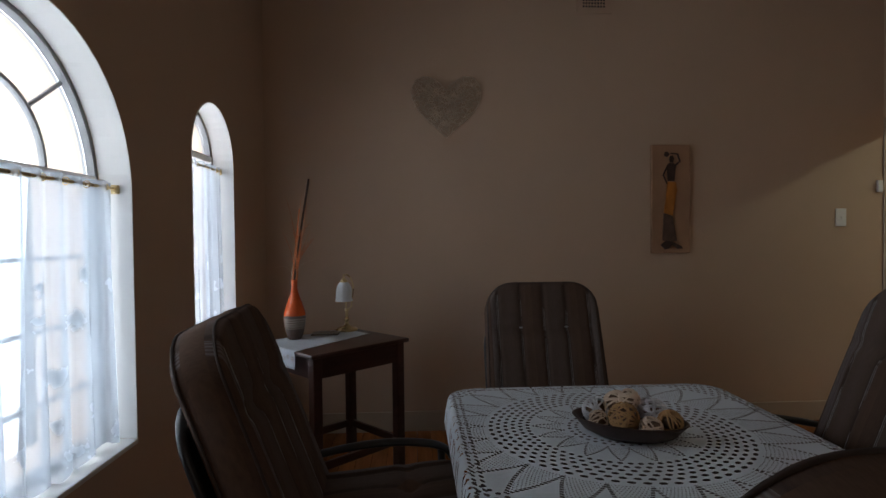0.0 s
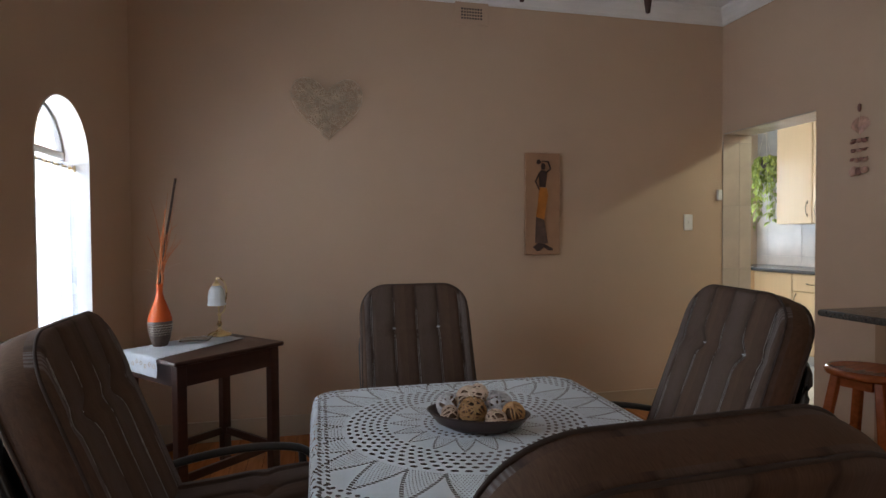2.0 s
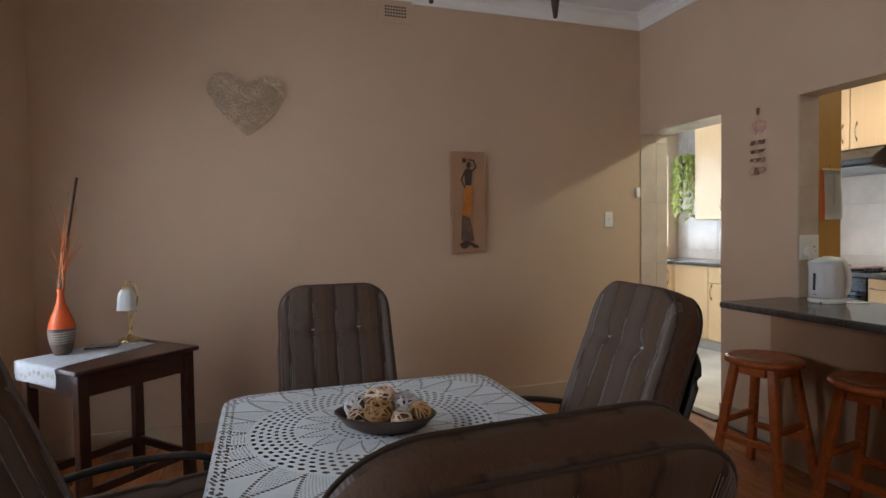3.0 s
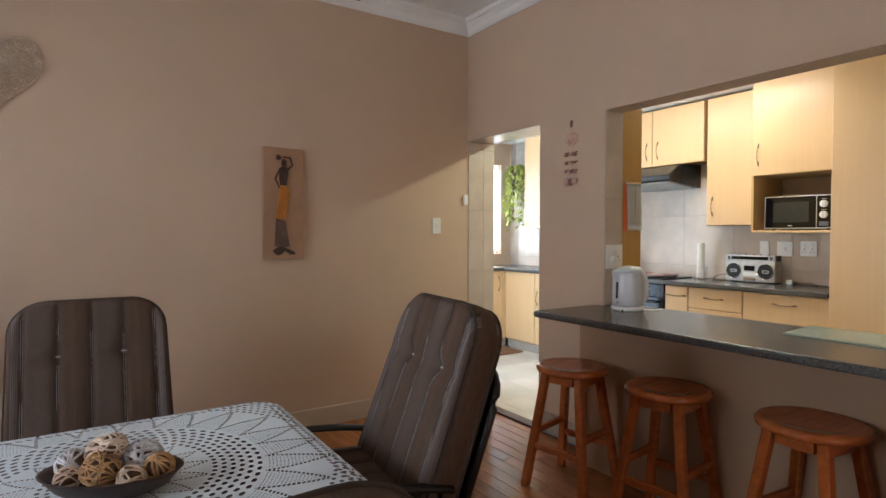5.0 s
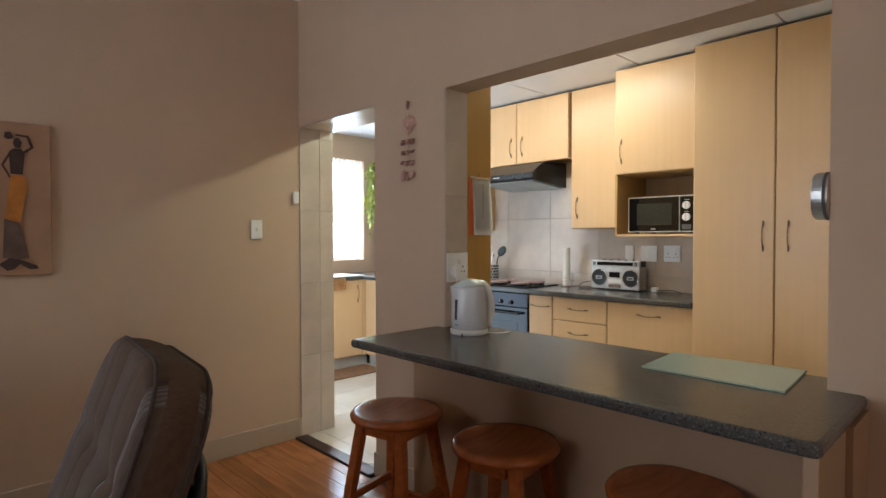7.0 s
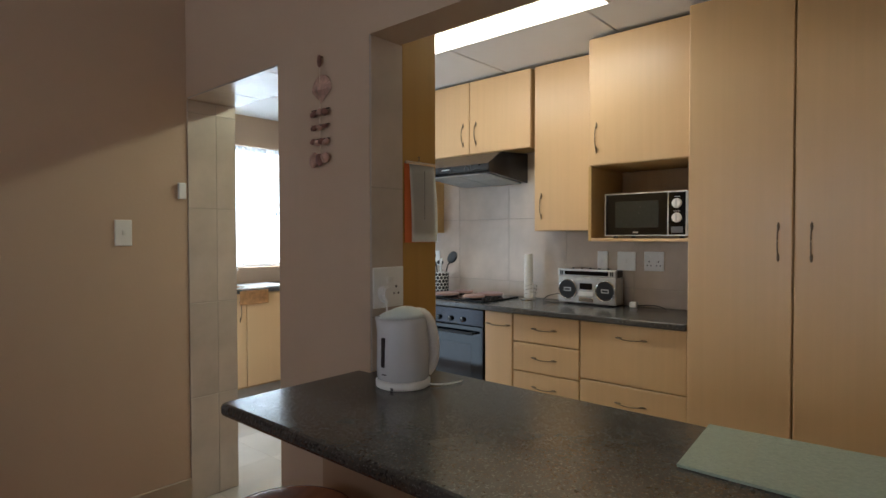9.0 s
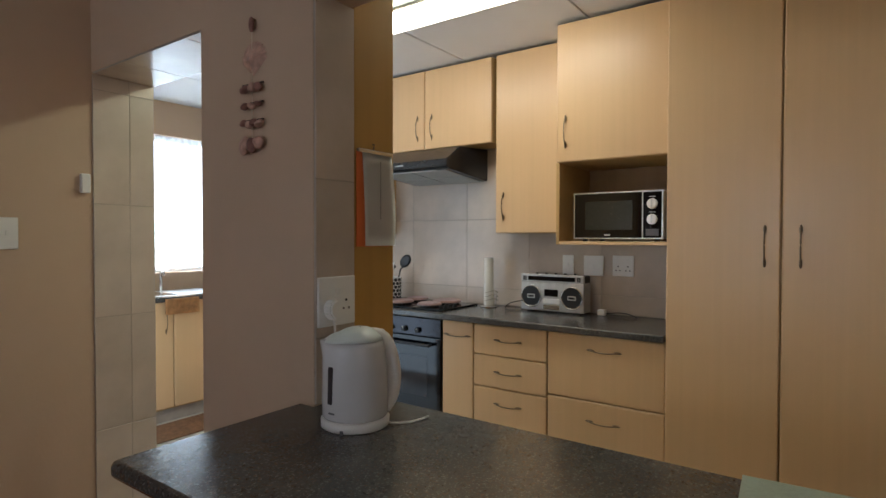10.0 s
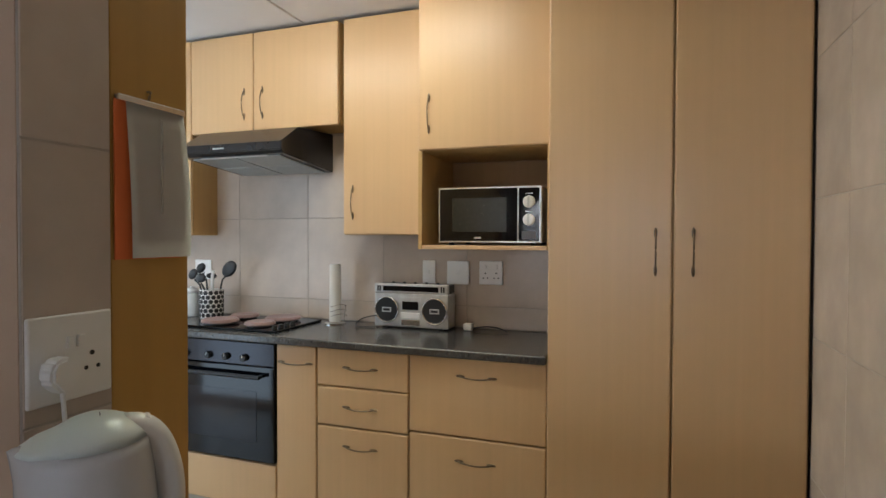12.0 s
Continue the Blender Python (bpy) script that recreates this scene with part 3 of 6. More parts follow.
def curtain(y0, y1, z0, z1, x, folds, amp, label, drop=0.0):
    """A sheer curtain gathered on a rod, with its rings and rod."""
    e = empty("curtain", (x, (y0 + y1) / 2, z0), label=label, category="curtain", group="lace curtains of the arched windows")
    rod = part("curtain_rod", tube([(0, y0 - (y0 + y1) / 2 - 0.004, z1 - z0), (0, y1 - (y0 + y1) / 2 + 0.004, z1 - z0)], 0.006, 8), BRASS, e, "thin brass curtain rod")
    for s in (-1, 1):
        part("bracket", box(-0.012, 0.012, s * (y1 - y0) / 2 - 0.012, s * (y1 - y0) / 2 + 0.012, z1 - z0 - 0.018, z1 - z0 + 0.012, 0.002), BRASS, rod)
    bm = bmesh.new()
    nu, nv = folds * 10, 26
    half = (y1 - y0) / 2 - 0.012
    grid = []
    for i in range(nu + 1):
        u = i / nu
        col = []
        ph = random.random() * 0.3 if i % 10 == 0 else 0
        for j in range(nv + 1):
            v = j / nv
            k = 0.45 + 0.55 * v
            dx = amp * k * math.sin(2 * math.pi * folds * u + 1.5 * math.sin(3.1 * u * folds * 0.37 + v))
            yy = -half + 2 * half * u + 0.012 * math.sin(2 * math.pi * folds * u * 2) * k
            zz = (z1 - z0) * (1 - v) + 0.012 * math.sin(2 * math.pi * folds * u) * (1 if v > 0.98 else 0.15 if v < 0.02 else 0) + (0.02 if v == 0 else 0)
            col.append(bm.verts.new((dx, yy, zz)))
        grid.append(col)
    for a, b in zip(grid, grid[1:]):
        for j in range(nv):
            bm.faces.new((a[j], a[j + 1], b[j + 1], b[j]))
    part("lace_panel", bm, SHEER, e, "sheer white lace with flowers", smooth=True)
    for k in range(folds):
        yy = -half + 2 * half * (k + 0.5) / folds
        ring = [(0.011 * math.cos(a), yy, z1 - z0 + 0.011 * math.sin(a)) for a in (2 * math.pi * i / 10 for i in range(10))]
        part("ring", tube(ring, 0.002, 5, closed=True), BRASS, rod)
    return e


curtain(0.975, 1.925, 0.606, 1.455, -1.065, 9, 0.022, "sheer white lace curtain over the large arched window")
curtain(2.455, 2.998, 0.606, 1.64, -1.085, 6, 0.018, "sheer white lace curtain in the narrow arched window")

# ---- cornice, skirting, doorway and hatch lining ----


def cornice_run(p0, p1, inward):
    """A coved moulding between ceiling and wall."""
    prof = [(0.0, -0.10), (0.012, -0.10), (0.016, -0.085), (0.022, -0.08), (0.035, -0.05), (0.06, -0.028), (0.085, -0.02), (0.09, -0.012), (0.10, -0.010), (0.10, 0.0), (0.0, 0.0)]
    own = bmesh.new()
    d, n = Vector(p1) - Vector(p0), Vector(inward)
    a = [own.verts.new(Vector(p0) + n * u + Vector((0, 0, v))) for u, v in prof]
    b = [own.verts.new(Vector(p1) + n * u + Vector((0, 0, v))) for u, v in prof]
    own.faces.new(a)
    own.faces.new(b[::-1])
    for k in range(len(prof)):
        j = (k + 1) % len(prof)
        own.faces.new((a[k], b[k], b[j], a[j]))
    return own


bm = cornice_run((XW, YN, CEIL), (XE, YN, CEIL), (0, -1, 0))
join(bm, cornice_run((XE, YS, CEIL - 0.001), (XE, YN, CEIL - 0.001), (-1, 0, 0)))
join(bm, cornice_run((XW, YS, CEIL - 0.001), (XW, YN, CEIL - 0.001), (1, 0, 0)))
join(bm, cornice_run((XW, YS, CEIL - 0.002), (XE, YS, CEIL - 0.002), (0, 1, 0)))
structure("cornice", bm, WHITE, "white coved plaster cornice")
for (x0, x1, y0, y1) in ((XW + 0.018, XE - 0.002, YN - 0.018, YN), (XE - 0.018, XE, 2.24, DY0), (XW, XW + 0.018, YS, YN - 0.002), (XE - 0.018, XE, YS, 0.55)):
    structure("skirting", box(x0, x1, y0, y1, 0.0, 0.13, 0.004), SKIRT, "beige-painted skirting board")
part("threshold", box(XE - 0.055, XE + 0.035, DY0, DY1 - 0.02, -0.01, 0.012, 0.005), DARK, None, "dark wooden threshold strip in the kitchen doorway", category="threshold", kind="structure")

# ---- kitchen units ----


def bow_handle(length, parent, at, vertical):
    """A slim bow handle with flattened leaf-shaped ends."""
    n = 12
    bm = bmesh.new()
    pts = []
    for i in range(n + 1):
        s = i / n
        out = -0.004 - 0.022 * math.sin(math.pi * s) ** 0.6
        pts.append((out, 0, (s - 0.5) * length) if vertical else (out, (s - 0.5) * length, -0.004 * math.sin(math.pi * s)))
    bm = tube(pts, 0.0032, 6)
    for s in (-0.5, 0.5):
        c = (-0.004, 0, s * length * 0.93) if vertical else (-0.004, s * length * 0.93, 0)
        sz = (0.004, 0.006, 0.02) if vertical else (0.004, 0.02, 0.006)
        own = bmesh.new()
        bmesh.ops.create_uvsphere(own, u_segments=8, v_segments=6, radius=1, matrix=Matrix.LocRotScale(c, None, sz))
        join(bm, own)
    return part("handle", bm, BRONZE, parent, "slim bronze bow handle", smooth=True, m=pose(*at))


def door_panel(y0, y1, z0, z1, parent, name="door", x=0.0, handle=None, length=0.145, gap=0.0013):
    """A door or drawer front, 18 mm thick with softened edges, its face at x; handle: (y, z, vertical)."""
    p = part(name, box(x, x + 0.018, y0 + gap, y1 - gap, z0 + gap, z1 - gap, 0.006, seg=3), MAPLE, parent)
    if handle:
        bow_handle(length, p, (x, handle[0], handle[1]), handle[2])
    return p


def cabinet(name, x, x1, y0, y1, z0, z1, label, category, group=""):
    """An Empty on the cabinet's front bottom edge with a carcass; the doors' faces lie in its plane x = 0."""
    e = empty(name, (x, 0, 0), label=label, category=category, group=group)
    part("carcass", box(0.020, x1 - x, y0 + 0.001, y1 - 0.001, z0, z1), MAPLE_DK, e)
    return e


KB = 5.258
c = cabinet("tall_cupboard", 4.705, KB, 0.8065, 1.676, 0.1, 2.478, "tall pale maple cupboard with two full-height doors beside the microwave", "cupboard")
door_panel(1.236, 1.676, 0.10, 2.478, c, handle=(1.292, 1.337, True))
door_panel(0.812, 1.232, 0.10, 2.478, c, handle=(1.168, 1.337, True))
part("plinth", box(0.05, 0.5, 0.812, 1.676, 0.0, 0.098), GROUT, c)

FX = 4.73
c = cabinet("pan_drawer_unit", FX, KB, 1.68, 2.258, 0.1, 0.894, "pale maple base unit with two deep drawers", "base unit", "base units along the hob wall")
door_panel(1.68, 2.258, 0.568, 0.892, c, "drawer", handle=(1.963, 0.82, False))
door_panel(1.68, 2.258, 0.11, 0.564, c, "drawer", handle=(1.967, 0.47, False))
c = cabinet("drawer_unit", FX, KB, 2.262, 2.708, 0.1, 0.894, "pale maple base unit with a stack of drawers", "base unit", "base units along the hob wall")
door_panel(2.262, 2.708, 0.724, 0.892, c, "drawer", handle=(2.49, 0.812, False))
door_panel(2.262, 2.708, 0.547, 0.72, c, "drawer", handle=(2.49, 0.637, False))
door_panel(2.262, 2.708, 0.11, 0.543, c, "drawer", handle=(2.49, 0.462, False))
c = cabinet("narrow_base_unit", FX, KB, 2.712, 2.924, 0.1, 0.894, "narrow pale maple pull-out unit beside the oven", "base unit", "base units along the hob wall")
door_panel(2.712, 2.924, 0.11, 0.892, c, handle=(2.82, 0.813, False), length=0.16)
for i, (a, b) in enumerate(((3.545, 4.05), (4.054, 4.55), (4.554, 5.048))):
    c = cabinet("base_unit", FX, KB, a, b, 0.1, 0.894, "pale maple base unit with a drawer above a door", "base unit", "base units along the hob wall")
    door_panel(a, b, 0.72, 0.892, c, "drawer", handle=((a + b) / 2, 0.80, False)) if i < 2 else None
    door_panel(a, b, 0.11, 0.716 if i < 2 else 0.892, c, handle=None if i == 2 else (b - 0.05, 0.62, True))
part("kitchen_plinth", box(FX + 0.05, FX + 0.07, 1.68, 5.05, 0.0, 0.098), GROUT, None, "beige plinth strip under the base units", category="plinth")

# oven
c = empty("oven", (FX - 0.004, 0, 0), label="black built-in oven with a glass door beneath the hob", category="oven")
part("body", box(0.03, 0.5, 2.93, 3.535, 0.325, 0.890), BLACKM, c)
p = part("control_panel", box(0, 0.03, 2.932, 3.533, 0.780, 0.890, 0.004), noisy("oven_steel", (0.03, 0.03, 0.036), 0.2, 20, 0.1, 0.0, metal=0.6), c, "dark steel control panel")
for y in (3.10, 3.205, 3.31, 3.45):
    k = part("knob", cyl(0.018, 0.016, 0, 0.018, 20, m=pose(0, y, 0.815, 0, -90, 0), bevel=0.002), BLACKM, p)
    part("pointer", box(-0.0195, -0.018, y - 0.0015, y + 0.0015, 0.818, 0.831), PLASTIC, k)
d = part("door", box(-0.002, 0.028, 2.932, 3.533, 0.33, 0.777, 0.005), OVENG, c, "black glass oven door")
part("window_rim", box(-0.0035, -0.0015, 3.03, 3.435, 0.42, 0.66, 0.0005), noisy("oven_glass_rim", (0.02, 0.02, 0.026), 0.08, 5, 0.1, 0, spec=0.35), d)
bm = tube([(-0.035, 2.99, 0.735), (-0.035, 3.475, 0.735)], 0.009, 10)
box(-0.035, 0.0, 2.995, 3.01, 0.728, 0.742, bm=bm)
box(-0.035, 0.0, 3.455, 3.47, 0.728, 0.742, bm=bm)
part("handle", bm, BLACKM, d)
c = cabinet("oven_base_panel", FX, KB, 2.928, 3.541, 0.1, 0.322, "pale maple panel below the oven", "base unit")
door_panel(2.928, 3.541, 0.11, 0.322, c, "front_panel")

# worktop
bm = bmesh.new()
box(4.697, KX - 0.009, 1.68, KY - 0.01, 0.896, 0.930, 0.007, bm=bm, seg=3)
part("worktop", bm, STONE, None, "grey speckled laminate worktop along the kitchen wall", category="worktop")
part("sink_worktop", box(DX + 0.002, 4.695, 5.025, KY - 0.01, 0.896, 0.930, 0.007, seg=3), STONE, None, "grey speckled laminate worktop beneath the kitchen window", category="worktop")

# wall cabinets
WT = 2.478
c = empty("microwave_cabinet", (4.817, 0, 0), label="pale maple wall cabinet with an open microwave niche", category="wall cabinet")
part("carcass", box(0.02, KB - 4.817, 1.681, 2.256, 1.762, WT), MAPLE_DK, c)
door_panel(1.681, 2.256, 1.762, WT, c, handle=(2.205, 1.918, True))
# Niche sides are darker than doors and shelf, the back darker still.
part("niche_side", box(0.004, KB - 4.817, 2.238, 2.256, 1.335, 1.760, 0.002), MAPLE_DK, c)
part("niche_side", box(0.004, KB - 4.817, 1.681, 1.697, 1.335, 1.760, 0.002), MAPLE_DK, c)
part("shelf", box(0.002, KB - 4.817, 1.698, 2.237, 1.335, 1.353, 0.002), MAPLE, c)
part("niche_back", box(KB - 4.817 - 0.01, KB - 4.817, 1.698, 2.237, 1.354, 1.760), noisy("darker_niche_board", (0.30, 0.17, 0.07), 0.6, 3, 0.1, 0.05, wave=(20, 20, 1.5)), c)
UX = 5.05
c = cabinet("wall_cabinet", UX, KB, 2.26, 2.757, 1.398, WT, "tall pale maple wall cabinet beside the extractor hood", "wall cabinet", "upper cabinets along the hob wall")
door_panel(2.26, 2.756, 1.398, WT, c, handle=(2.70, 1.560, True))
c = cabinet("hood_cabinet", UX, KB, 2.785, 3.72, 1.955, WT, "short pale maple wall cabinet with two doors above the hood", "wall cabinet", "upper cabinets along the hob wall")
door_panel(2.785, 3.30, 1.955, WT, c, handle=(3.24, 2.10, True))
door_panel(3.304, 3.72, 1.955, WT, c, handle=(3.358, 2.10, True))
for i in range(3):
    a = 3.725 + i * 0.455
    c = cabinet("wall_cabinet", UX, KB, a, a + 0.451, 1.395, WT, "tall pale maple wall cabinet near the kitchen window", "wall cabinet", "upper cabinets along the hob wall")
    door_panel(a, a + 0.451, 1.395, WT, c, handle=(a + (0.40 if i % 2 else 0.05), 1.55, True))

# cupboard whose end panel is seen in the hatch
c = empty("end_cupboard", (0, 0, 0), label="tall amber maple cupboard standing against the pier in the kitchen", category="cupboard")
part("side_panel", box(HX + 0.002, 3.496, HY1 + 0.004, HY1 + 0.022, 0.0, WT, 0.002), noisy("amber_maple", (0.46, 0.25, 0.055), 0.45, 2, 0.08, 0.05, 90, wave=(22, 22, 1.2)), c)
part("carcass", box(HX + 0.002, 3.478, HY1 + 0.024, DY0 - 0.02, 0.0, WT), MAPLE_DK, c)
part("door", box(3.479, 3.496, HY1 + 0.024, DY0 - 0.02, 0.08, WT, 0.004), MAPLE, c)

# north run below the window
for i, (a, b) in enumerate(((3.46, 3.87), (3.872, 4.28), (4.282, 4.69))):
    e = empty("sink_unit", (0, 5.05, 0), label="pale maple base unit beneath the kitchen window", category="base unit", group="base units beneath the window")
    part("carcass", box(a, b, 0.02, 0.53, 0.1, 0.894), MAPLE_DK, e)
    if b > 4.6:
        part("corner_filler", box(b + 0.001, FX + 0.06, 0.002, 0.02, 0.1, 0.894, 0.002), MAPLE, e)
    d = part("door", box(a + 0.002, b - 0.002, 0, 0.018, 0.11, 0.892, 0.006), MAPLE, e)
    h = bow_handle(0.155, d, (b - 0.06, 0, 0.75), True)
    h.matrix_local = pose(b - 0.06, 0, 0.75, 0, 0, 90)
part("sink_plinth", box(3.46, FX + 0.05, 5.10, 5.12, 0.0, 0.098), GROUT, None, "beige plinth strip beneath the sink units", category="plinth")
e = empty("sink", (4.35, 5.30, 0.930), label="stainless steel sink with a chrome tap under the window", category="sink")
bm = box(-0.40, 0.40, -0.22, 0.22, 0.0, 0.006, 0.002)
part("rim", bm, SILVER, e)
part("basin", box(-0.32, 0.0, -0.17, 0.17, 0.0062, 0.0085, 0.001), CHROME, e)
t_ = part("tap", tube([(0.05, 0.16, 0.006), (0.05, 0.16, 0.14)] + bezier((0.05, 0.16, 0.16), (0.05, 0.16, 0.22), (0.0, 0.02, 0.15), 6), 0.011, 10), CHROME, e, smooth=True)
part("lever", box(0.04, 0.06, 0.14, 0.21, 0.165, 0.178, 0.003), CHROME, t_)
e = empty("dishcloth", (4.33, 5.015, 0.805), label="orange dishcloth hanging over the edge by the sink", category="cloth")
bm = bmesh.new()
rows = []
for i in range(17):
    u = i / 16
    rows.append([bm.verts.new((-0.13 + 0.26 * u, 0.004 - 0.010 * abs(math.sin(7 * u)) * (1 - j / 8) - (0.004 if j < 8 else -0.05), 0.128 * j / 8 + 0.0)) for j in range(9)])
for a, b in zip(rows, rows[1:]):
    for j in range(8):
        bm.faces.new((a[j], b[j], b[j + 1], a[j + 1]))
bmesh.ops.solidify(bm, geom=bm.faces[:], thickness=0.004)
part("cloth", bm, TOWEL, e, smooth=True)
e = empty("kitchen_mat", (4.25, 4.86, 0.0), label="brown mat on the kitchen floor before the sink", category="mat")
part("mat_body", box(-0.45, 0.45, -0.17, 0.17, 0.0, 0.012, 0.005), MATR, e)

# kitchen window
w = empty("window_3", (0, 0, 0), kind="structure", label="bright kitchen window above the sink")
bm = box(KW0, KW0 + 0.035, KY + 0.10, KY + 0.14, KWS, KWT)
box(KW1 - 0.035, KW1, KY + 0.10, KY + 0.14, KWS, KWT, bm=bm)
box(KW0 + 0.035, KW1 - 0.035, KY + 0.10, KY + 0.14, KWT - 0.035, KWT, bm=bm)
box(KW0 + 0.035, KW1 - 0.035, KY + 0.10, KY + 0.14, KWS, KWS + 0.035, bm=bm)
part("window_frame", bm, WHITE, w)
p = part("pane", box(KW0 + 0.03, KW1 - 0.03, KY + 0.118, KY + 0.122, KWS + 0.03, KWT - 0.03), PANE, w)
p.visible_shadow = False
e = empty("kitchen_net_curtain", (4.53, KY + 0.04, KWS), label="sheer white net curtain over the kitchen window", category="curtain")
bm = bmesh.new()
rows = []
for i in range(161):
    u = i / 160
    rows.append([bm.verts.new((-0.57 + 1.14 * u, 0.014 * math.sin(2 * math.pi * 18 * u) * (0.5 + 0.5 * (1 - v)), 0.03 + 1.12 * v + (0.012 * math.sin(2 * math.pi * 18 * u) if v == 1 else 0))) for v in (k / 6 for k in range(7))])
for a, b in zip(rows, rows[1:]):
    for j in range(6):
        bm.faces.new((a[j], b[j], b[j + 1], a[j + 1]))
part("net", bm, SHEER, e, smooth=True)
part("curtain_rod", tube([(-0.575, 0, 1.155), (0.575, 0, 1.155)], 0.006, 8), WHITE, e)

# fluorescent fitting
e = empty("ceiling_light", (4.31, 2.7, KCEIL), label="long fluorescent ceiling light, switched on", category="ceiling light")
part("housing", box(-0.12, 0.12, -0.75, 0.75, -0.012, 0.0, 0.003), WHITE, e)
part("diffuser", box(-0.11, 0.11, -0.74, 0.74, -0.022, -0.0125, 0.003), DIFFUSER, e)
part("end_cap", box(-0.112, 0.112, 0.742, 0.752, -0.022, -0.0125, 0.002), WHITE, e)
part("end_cap", box(-0.112, 0.112, -0.752, -0.742, -0.022, -0.0125, 0.002), WHITE, e)

# ---- the bar ----
BZ = 0.897
# Tan paint, with some of the slab's shade put into its colour.
structure("bar_wall", box(2.95, HX, 0.585, HY1 - 0.002, 0, BZ - 0.037), noisy("shade_darkened_tan_paint", (0.38, 0.235, 0.14), 0.75, 1.5, 0.04, 0.25, 60), "tan-painted wall under the breakfast bar, its colour lowered for the shade there")
own = bmesh.new()
rings = []
for inset, z in ((0.012, -0.036), (0.004, -0.0335), (0.0, -0.026), (0.0, -0.012), (0.004, -0.003), (0.012, 0.0)):
    x0, x1, y0, y1, q = 2.64 + inset, HX + 0.02 - inset, 0.59 + inset, 2.30 - inset, 0.018
    pts = [(x0 + q, y1), (x0 + q * 0.3, y1 - q * 0.3), (x0, y1 - q), (x0 + 0.005, y0 + q), (x0 + 0.005 + q * 0.3, y0 + q * 0.3), (x0 + 0.005 + q, y0), (x1, y0), (x1, HY1 - 0.003), (XE - 0.002 - inset, HY1 - 0.003), (XE - 0.002 - inset, y1)]
    rings.append([own.verts.new((u, v, BZ + z)) for u, v in pts])
for p, q in zip(rings, rings[1:]):
    for k in range(len(p)):
        j = (k + 1) % len(p)
        own.faces.new((p[k], p[j], q[j], q[k]))
own.faces.new(rings[0][::-1])
own.faces.new(rings[-1])
bar = empty("breakfast_bar", (0, 0, 0), label="thick grey speckled laminate breakfast bar standing in the hatch", category="breakfast bar")
part("slab", own, STONE, bar, "grey speckled slab with rounded edge")
part("end_panel", box(2.68, 2.948, 0.60, 0.632, 0, BZ - 0.037, 0.003), noisy("tan_board", (0.40, 0.26, 0.16), 0.6, 2, 0.06, 0.05), bar, "tan upright end panel")
part("glass_board", prism([(3.034, 1.175), (3.028, 0.755), (3.354, 0.775), (3.33, 1.195)], 0.006, m=pose(0, 0, BZ + 0.001)), GREENG, None, "pale green frosted glass cutting board on the bar", category="cutting board")

# ---- dining furniture ----


def cushion(w, length, thick, crown, seams=(-0.8, -0.4, 0.0, 0.4, 0.8)):
    """A boxed cushion standing on z = 0, its face towards +y: sewn channels, buttons' dimples, round top corners and a band round its rim."""
    nu, nv = 60, 40
    bm = bmesh.new()

    def half(h):
        left = length - h
        full = w / 2 * (1 - 0.04 * h / length)
        return full - crown + math.sqrt(max(crown * crown - (crown - left) ** 2, 0.0)) if left < crown else full

    def inset(x, h):
        full = w / 2 * (1 - 0.04 * h / length)
        dx, dz = abs(x) - (full - crown), h - (length - crown)
        if dx > 0 and dz > 0:
            return crown - math.hypot(dx, dz)
        return min(full - abs(x), length - h, h)

    sides = ([], [])
    for j in range(nv + 1):
        q = j / nv
        h = length * (1 - (1 - q) ** 1.7)
        hw = half(h)
        for side in (0, 1):
            row = []
            for i in range(nu + 1):
                a = 2 * i / nu - 1
                u = math.copysign(1 - (1 - abs(a)) ** 1.15, a)
                x = u * hw
                d = max(0.0, inset(x, h))
                roll = 0.020 * (1 - math.sqrt(max(0.0, 1 - (1 - min(d / 0.020, 1)) ** 2)))
                near = min(abs(x - s * w / 2) for s in seams)
                dip = 0.009 * math.exp(-(near / 0.010) ** 2)
                if side == 0:
                    for s in (-0.4, 0.4):
                        dip += 0.020 * math.exp(-((x - s * w / 2) ** 2 + (h - length * 0.66) ** 2) / 0.0012)
                    dip += 0.009 * math.exp(-((h - length * 0.66) / 0.022) ** 2)
                dip *= min(1.0, d / 0.03)
                wob = 0.006 * noise.noise(Vector((x * 7, h * 6, w * 7 + side))) * min(1, d / 0.03)
                y = thick / 2 - roll - dip + wob
                row.append(bm.verts.new((x, y if side == 0 else -y * 0.92, h)))
            sides[side].append(row)
    for side, rows in enumerate(sides):
        for a, b in zip(rows, rows[1:]):
            for i in range(nu):
                bm.faces.new((a[i], a[i + 1], b[i + 1], b[i]))

    def rim(rows):
        return [r[0] for r in rows] + rows[-1][1:-1] + [r[-1] for r in rows[::-1]] + rows[0][1:-1][::-1]

    front, back = rim(sides[0]), rim(sides[1])
    n, prev = len(front), front
    for k in (1, 2, 3):
        s = k / 4
        puff = 0.007 * math.sin(math.pi * s)
        ring = []
        for f, b in zip(front, back):
            c = Vector((f.co.x, 0, f.co.z - length / 2))
            c = c / max(abs(c.x) / (w / 2), abs(c.z) / (length / 2), 0.01)
            ring.append(bm.verts.new(f.co.lerp(b.co, s) + Vector((c.x / (w / 2), 0, c.z / (length / 2))) * puff * 0.8))
        for i in range(n):
            j = (i + 1) % n
            bm.faces.new((prev[i], prev[j], ring[j], ring[i]))
        prev = ring
    for i in range(n):
        j = (i + 1) % n
        bm.faces.new((prev[i], prev[j], back[j], back[i]))
    return bm


